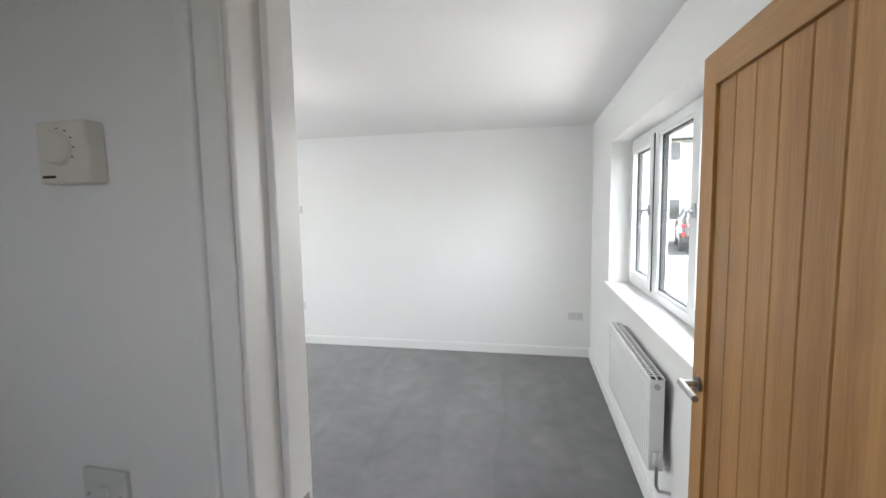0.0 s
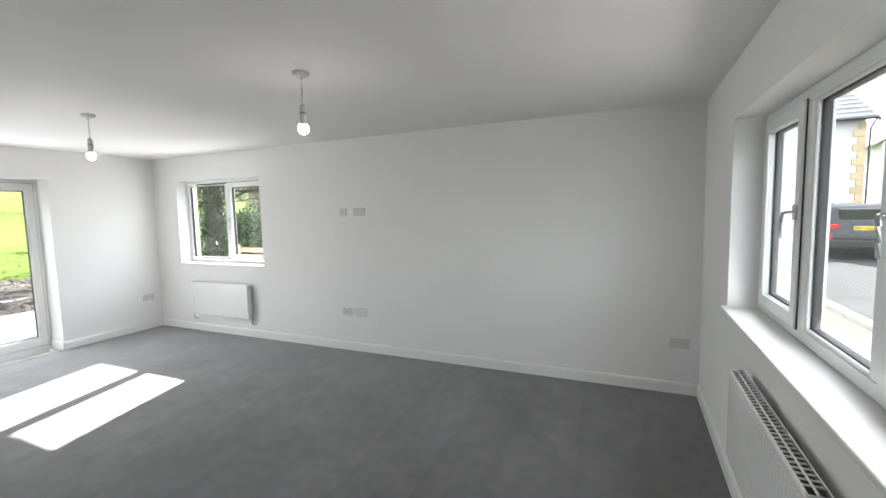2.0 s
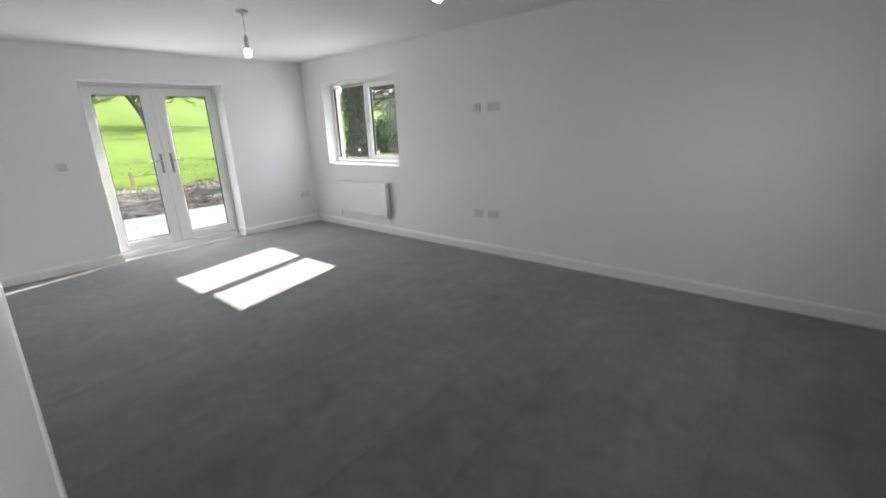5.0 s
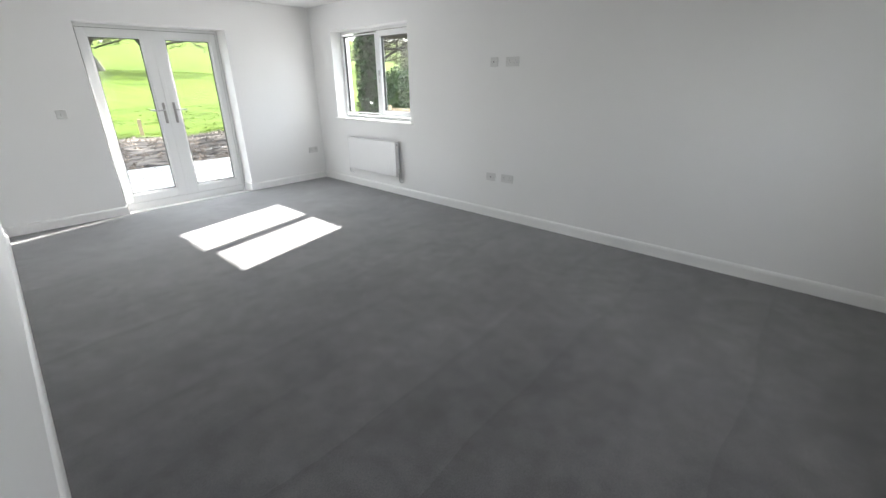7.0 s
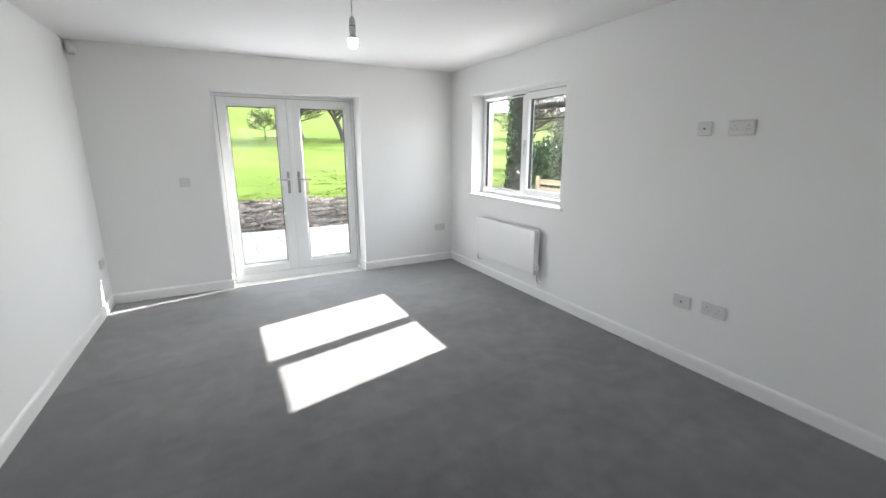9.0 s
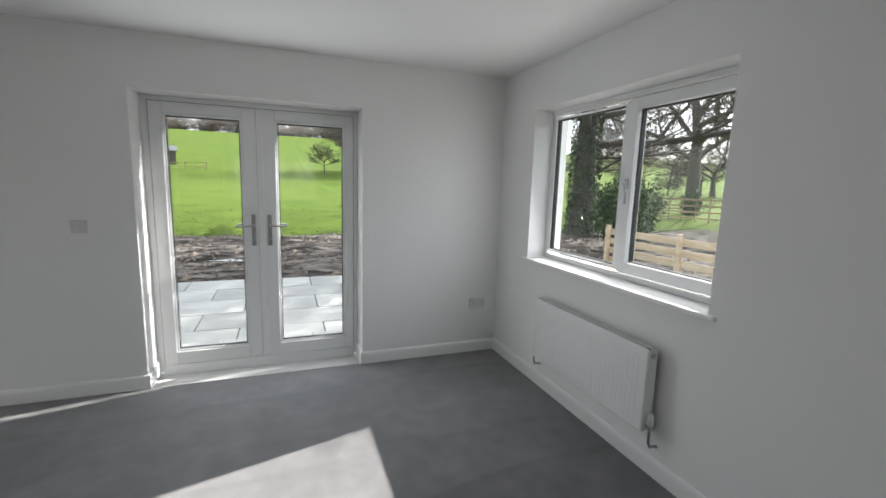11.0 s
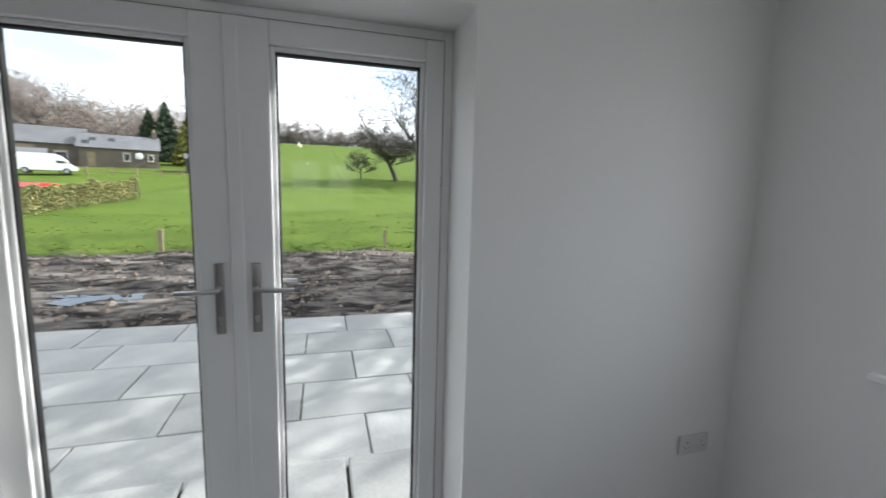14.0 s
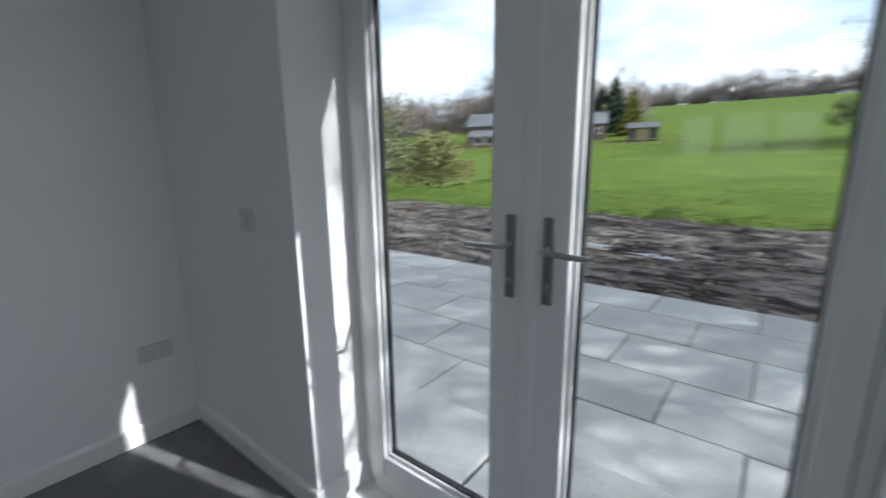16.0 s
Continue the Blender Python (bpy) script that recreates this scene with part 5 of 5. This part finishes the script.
part("gutter", bm, M_CAR_BLACK, street, "black gutter and downpipe")
gable_block("townhouse", Matrix.Translation((19.5, 38.0, -0.2)) @ pose(0, 0, 0, 0, 0, -90), 9.0, 8.6, 5.2, 7.8, "white rendered neighbouring house", M_RENDER,
            [("front", 1.5, 2.6, 3.4, 4.7, ""), ("front", 5.5, 6.6, 3.4, 4.7, ""), ("front", 1.5, 2.6, 0.9, 2.2, ""), ("front", 5.5, 6.5, 0, 2.1, "door")])


# ---------------- street ----------------
bm = bmesh.new()
cuboid(bm, 9.6, 60, -60, 17.8, -0.5, -0.205)
structure("road", bm, M_ASPHALT, "dark asphalt road surface", "road")
bm = bmesh.new()
cuboid(bm, 7.13, 9.3, -30, 12.0, -0.5, -0.185)
structure("pavement", bm, M_GRAVEL, "pale gravel margin beneath the front window", "gravel")
bm = bmesh.new()
cuboid(bm, 9.8, 60, 17.6, 20.2, -0.5, -0.10)
structure("pavement", bm, M_KERB, "pale concrete footway across the street", "pavement")
kerb = structure("pavement", (lambda b: (cuboid(b, 9.3, 9.32, -30, 12, -0.5, -0.2), b)[1])(bmesh.new()), M_KERB, "row of concrete kerb stones", "kerb")
for k in range(28):
    bar("kerb_stone", (9.32, 9.46, -14 + k * 0.92, -14 + k * 0.92 + 0.912, -0.5, -0.10), M_KERB, kerb, 0.015, seg=1)


# ---------------- vehicles ----------------
def vehicle(name, m, body, glassline, width, wheels, material, label, category, tail=False):
    """body: side outline (x forward, z up); glassline: outline of the side windows."""
    v = thing(name, m, label, category)

    def slab(outline, w0, w1, zsplit, mat, nm, parent, lbl="", bevel=0.05):
        bm = bmesh.new()
        def half(z):
            return w0 if z < zsplit else w0 + (w1 - w0) * min(1, (z - zsplit) / max(0.01, max(p[1] for p in outline) - zsplit))
        rings = [[bm.verts.new((x, s * half(z), z)) for x, z in outline] for s in (-1, 1)]
        n = len(outline)
        for k in range(n):
            bm.faces.new((rings[0][k], rings[0][(k + 1) % n], rings[1][(k + 1) % n], rings[1][k]))
        bm.faces.new(rings[0])
        bm.faces.new(rings[1][::-1])
        if bevel:
            bmesh.ops.bevel(bm, geom=list(bm.edges), offset=bevel, segments=2, affect="EDGES", clamp_overlap=True)
        return part(nm, bm, mat, parent, lbl, True)

    zs = sorted(p[1] for p in glassline)[0]
    hw = width / 2
    slab(body, hw, hw * 0.80, zs, material, "body", v)
    slab(glassline, hw + 0.004, hw * 0.805 + 0.004, zs, M_TINT, "side_windows", v, "dark tinted side windows", 0.02)
    for x, r in wheels:
        for s in (-1, 1):
            bm = bmesh.new()
            tube(bm, (x, s * (hw - 0.20), r), (x, s * (hw + 0.02), r), r, n=24)
            w = part("wheel", bm, M_TYRE, v, "", True)
            bm = bmesh.new()
            tube(bm, (x, s * (hw - 0.1), r), (x, s * (hw + 0.03), r), r * 0.62, n=20)
            part("rim", bm, M_CHROME, w, "grey alloy rim", True)
    back = min(p[0] for p in body)
    if tail:
        for s in (-1, 1):
            bm = bmesh.new()
            cuboid(bm, back - 0.02, back + 0.25, s * (hw - 0.17) - 0.17, s * (hw - 0.17) + 0.17, 0.96, 1.10, 0.03)
            part("tail_lamp", bm, M_TAIL, v, "red tail lamp")
            bm = bmesh.new()
            cuboid(bm, back - 0.02, back + 0.1, s * (hw - 0.10) - 0.09, s * (hw - 0.10) + 0.09, 0.62, 0.78, 0.03)
            part("tail_lamp", bm, M_TAIL, v, "red tail lamp")
        p = bar("number_plate", (back - 0.03, back + 0.02, -0.27, 0.27, 0.92, 1.04), M_YELLOW, v, 0.005)
        for k in range(7):
            y = -0.20 + k * 0.062 + (0.03 if k > 3 else 0)
            bar("character", (back - 0.033, back - 0.029, y, y + 0.035, 0.945, 1.015), M_DARK, p, 0.0)
        bar("rear_window", (back + 0.06, back + 0.32, -0.62, 0.62, 1.18, 1.58), M_TINT, v, 0.05)
        bar("bumper", (back - 0.10, back + 0.2, -hw + 0.03, hw - 0.03, 0.38, 0.62), M_TYRE, v, 0.05)
        for s in (-1, 1):
            bm = bmesh.new()
            pipe(bm, [(-1.6, s * 0.62, 1.70), (-1.5, s * 0.62, 1.77), (0.2, s * 0.62, 1.77), (0.4, s * 0.62, 1.70)], 0.018, 8)
            part("roof_rail", bm, M_CHROME, v, "", True)
    return v


suv_body = [(-2.3, 0.35), (2.3, 0.35), (2.35, 0.7), (2.2, 1.0), (1.1, 1.15), (0.45, 1.66), (-0.2, 1.73), (-1.9, 1.71), (-2.15, 1.55), (-2.35, 1.1)]
suv_glass = [(-2.0, 1.15), (1.0, 1.15), (0.42, 1.60), (-1.85, 1.62)]
vehicle("car", Matrix.Translation((13.3, 15.0, -0.2)) @ pose(0, 0, 0, 0, 0, 76), suv_body, suv_glass, 1.86, ((-1.4, 0.36), (1.45, 0.36)), M_CAR_BLACK,
        "black estate car parked facing away on the road", "car", True)
vehicle("car", Matrix.Translation((-31.0, -18.2, ground_height(-31.0, -18.2) + 0.02)) @ pose(0, 0, 0, 0, 0, 170),
        [(-2.0, 0.3), (2.0, 0.3), (2.0, 0.75), (1.1, 0.92), (0.3, 1.42), (-1.0, 1.45), (-1.8, 0.98), (-2.05, 0.85)],
        [(-1.6, 0.94), (1.0, 0.94), (0.28, 1.36), (-0.98, 1.38)], 1.72, ((-1.25, 0.3), (1.25, 0.3)), M_CAR_RED, "red hatchback parked behind the hedge", "car")
vehicle("van", Matrix.Translation((-62.0, -33.6, ground_height(-62.0, -33.6) + 0.1)) @ pose(0, 0, 0, 0, 0, 112),
        [(-2.9, 0.4), (2.9, 0.4), (2.95, 0.9), (2.2, 1.25), (1.5, 2.2), (0.9, 2.4), (-2.85, 2.4), (-2.95, 1.2)],
        [(1.0, 1.3), (2.0, 1.3), (1.45, 2.05), (1.0, 2.08)], 1.95, ((-1.8, 0.36), (1.9, 0.36)), M_CAR_WHITE, "white panel van parked by the farm", "van")
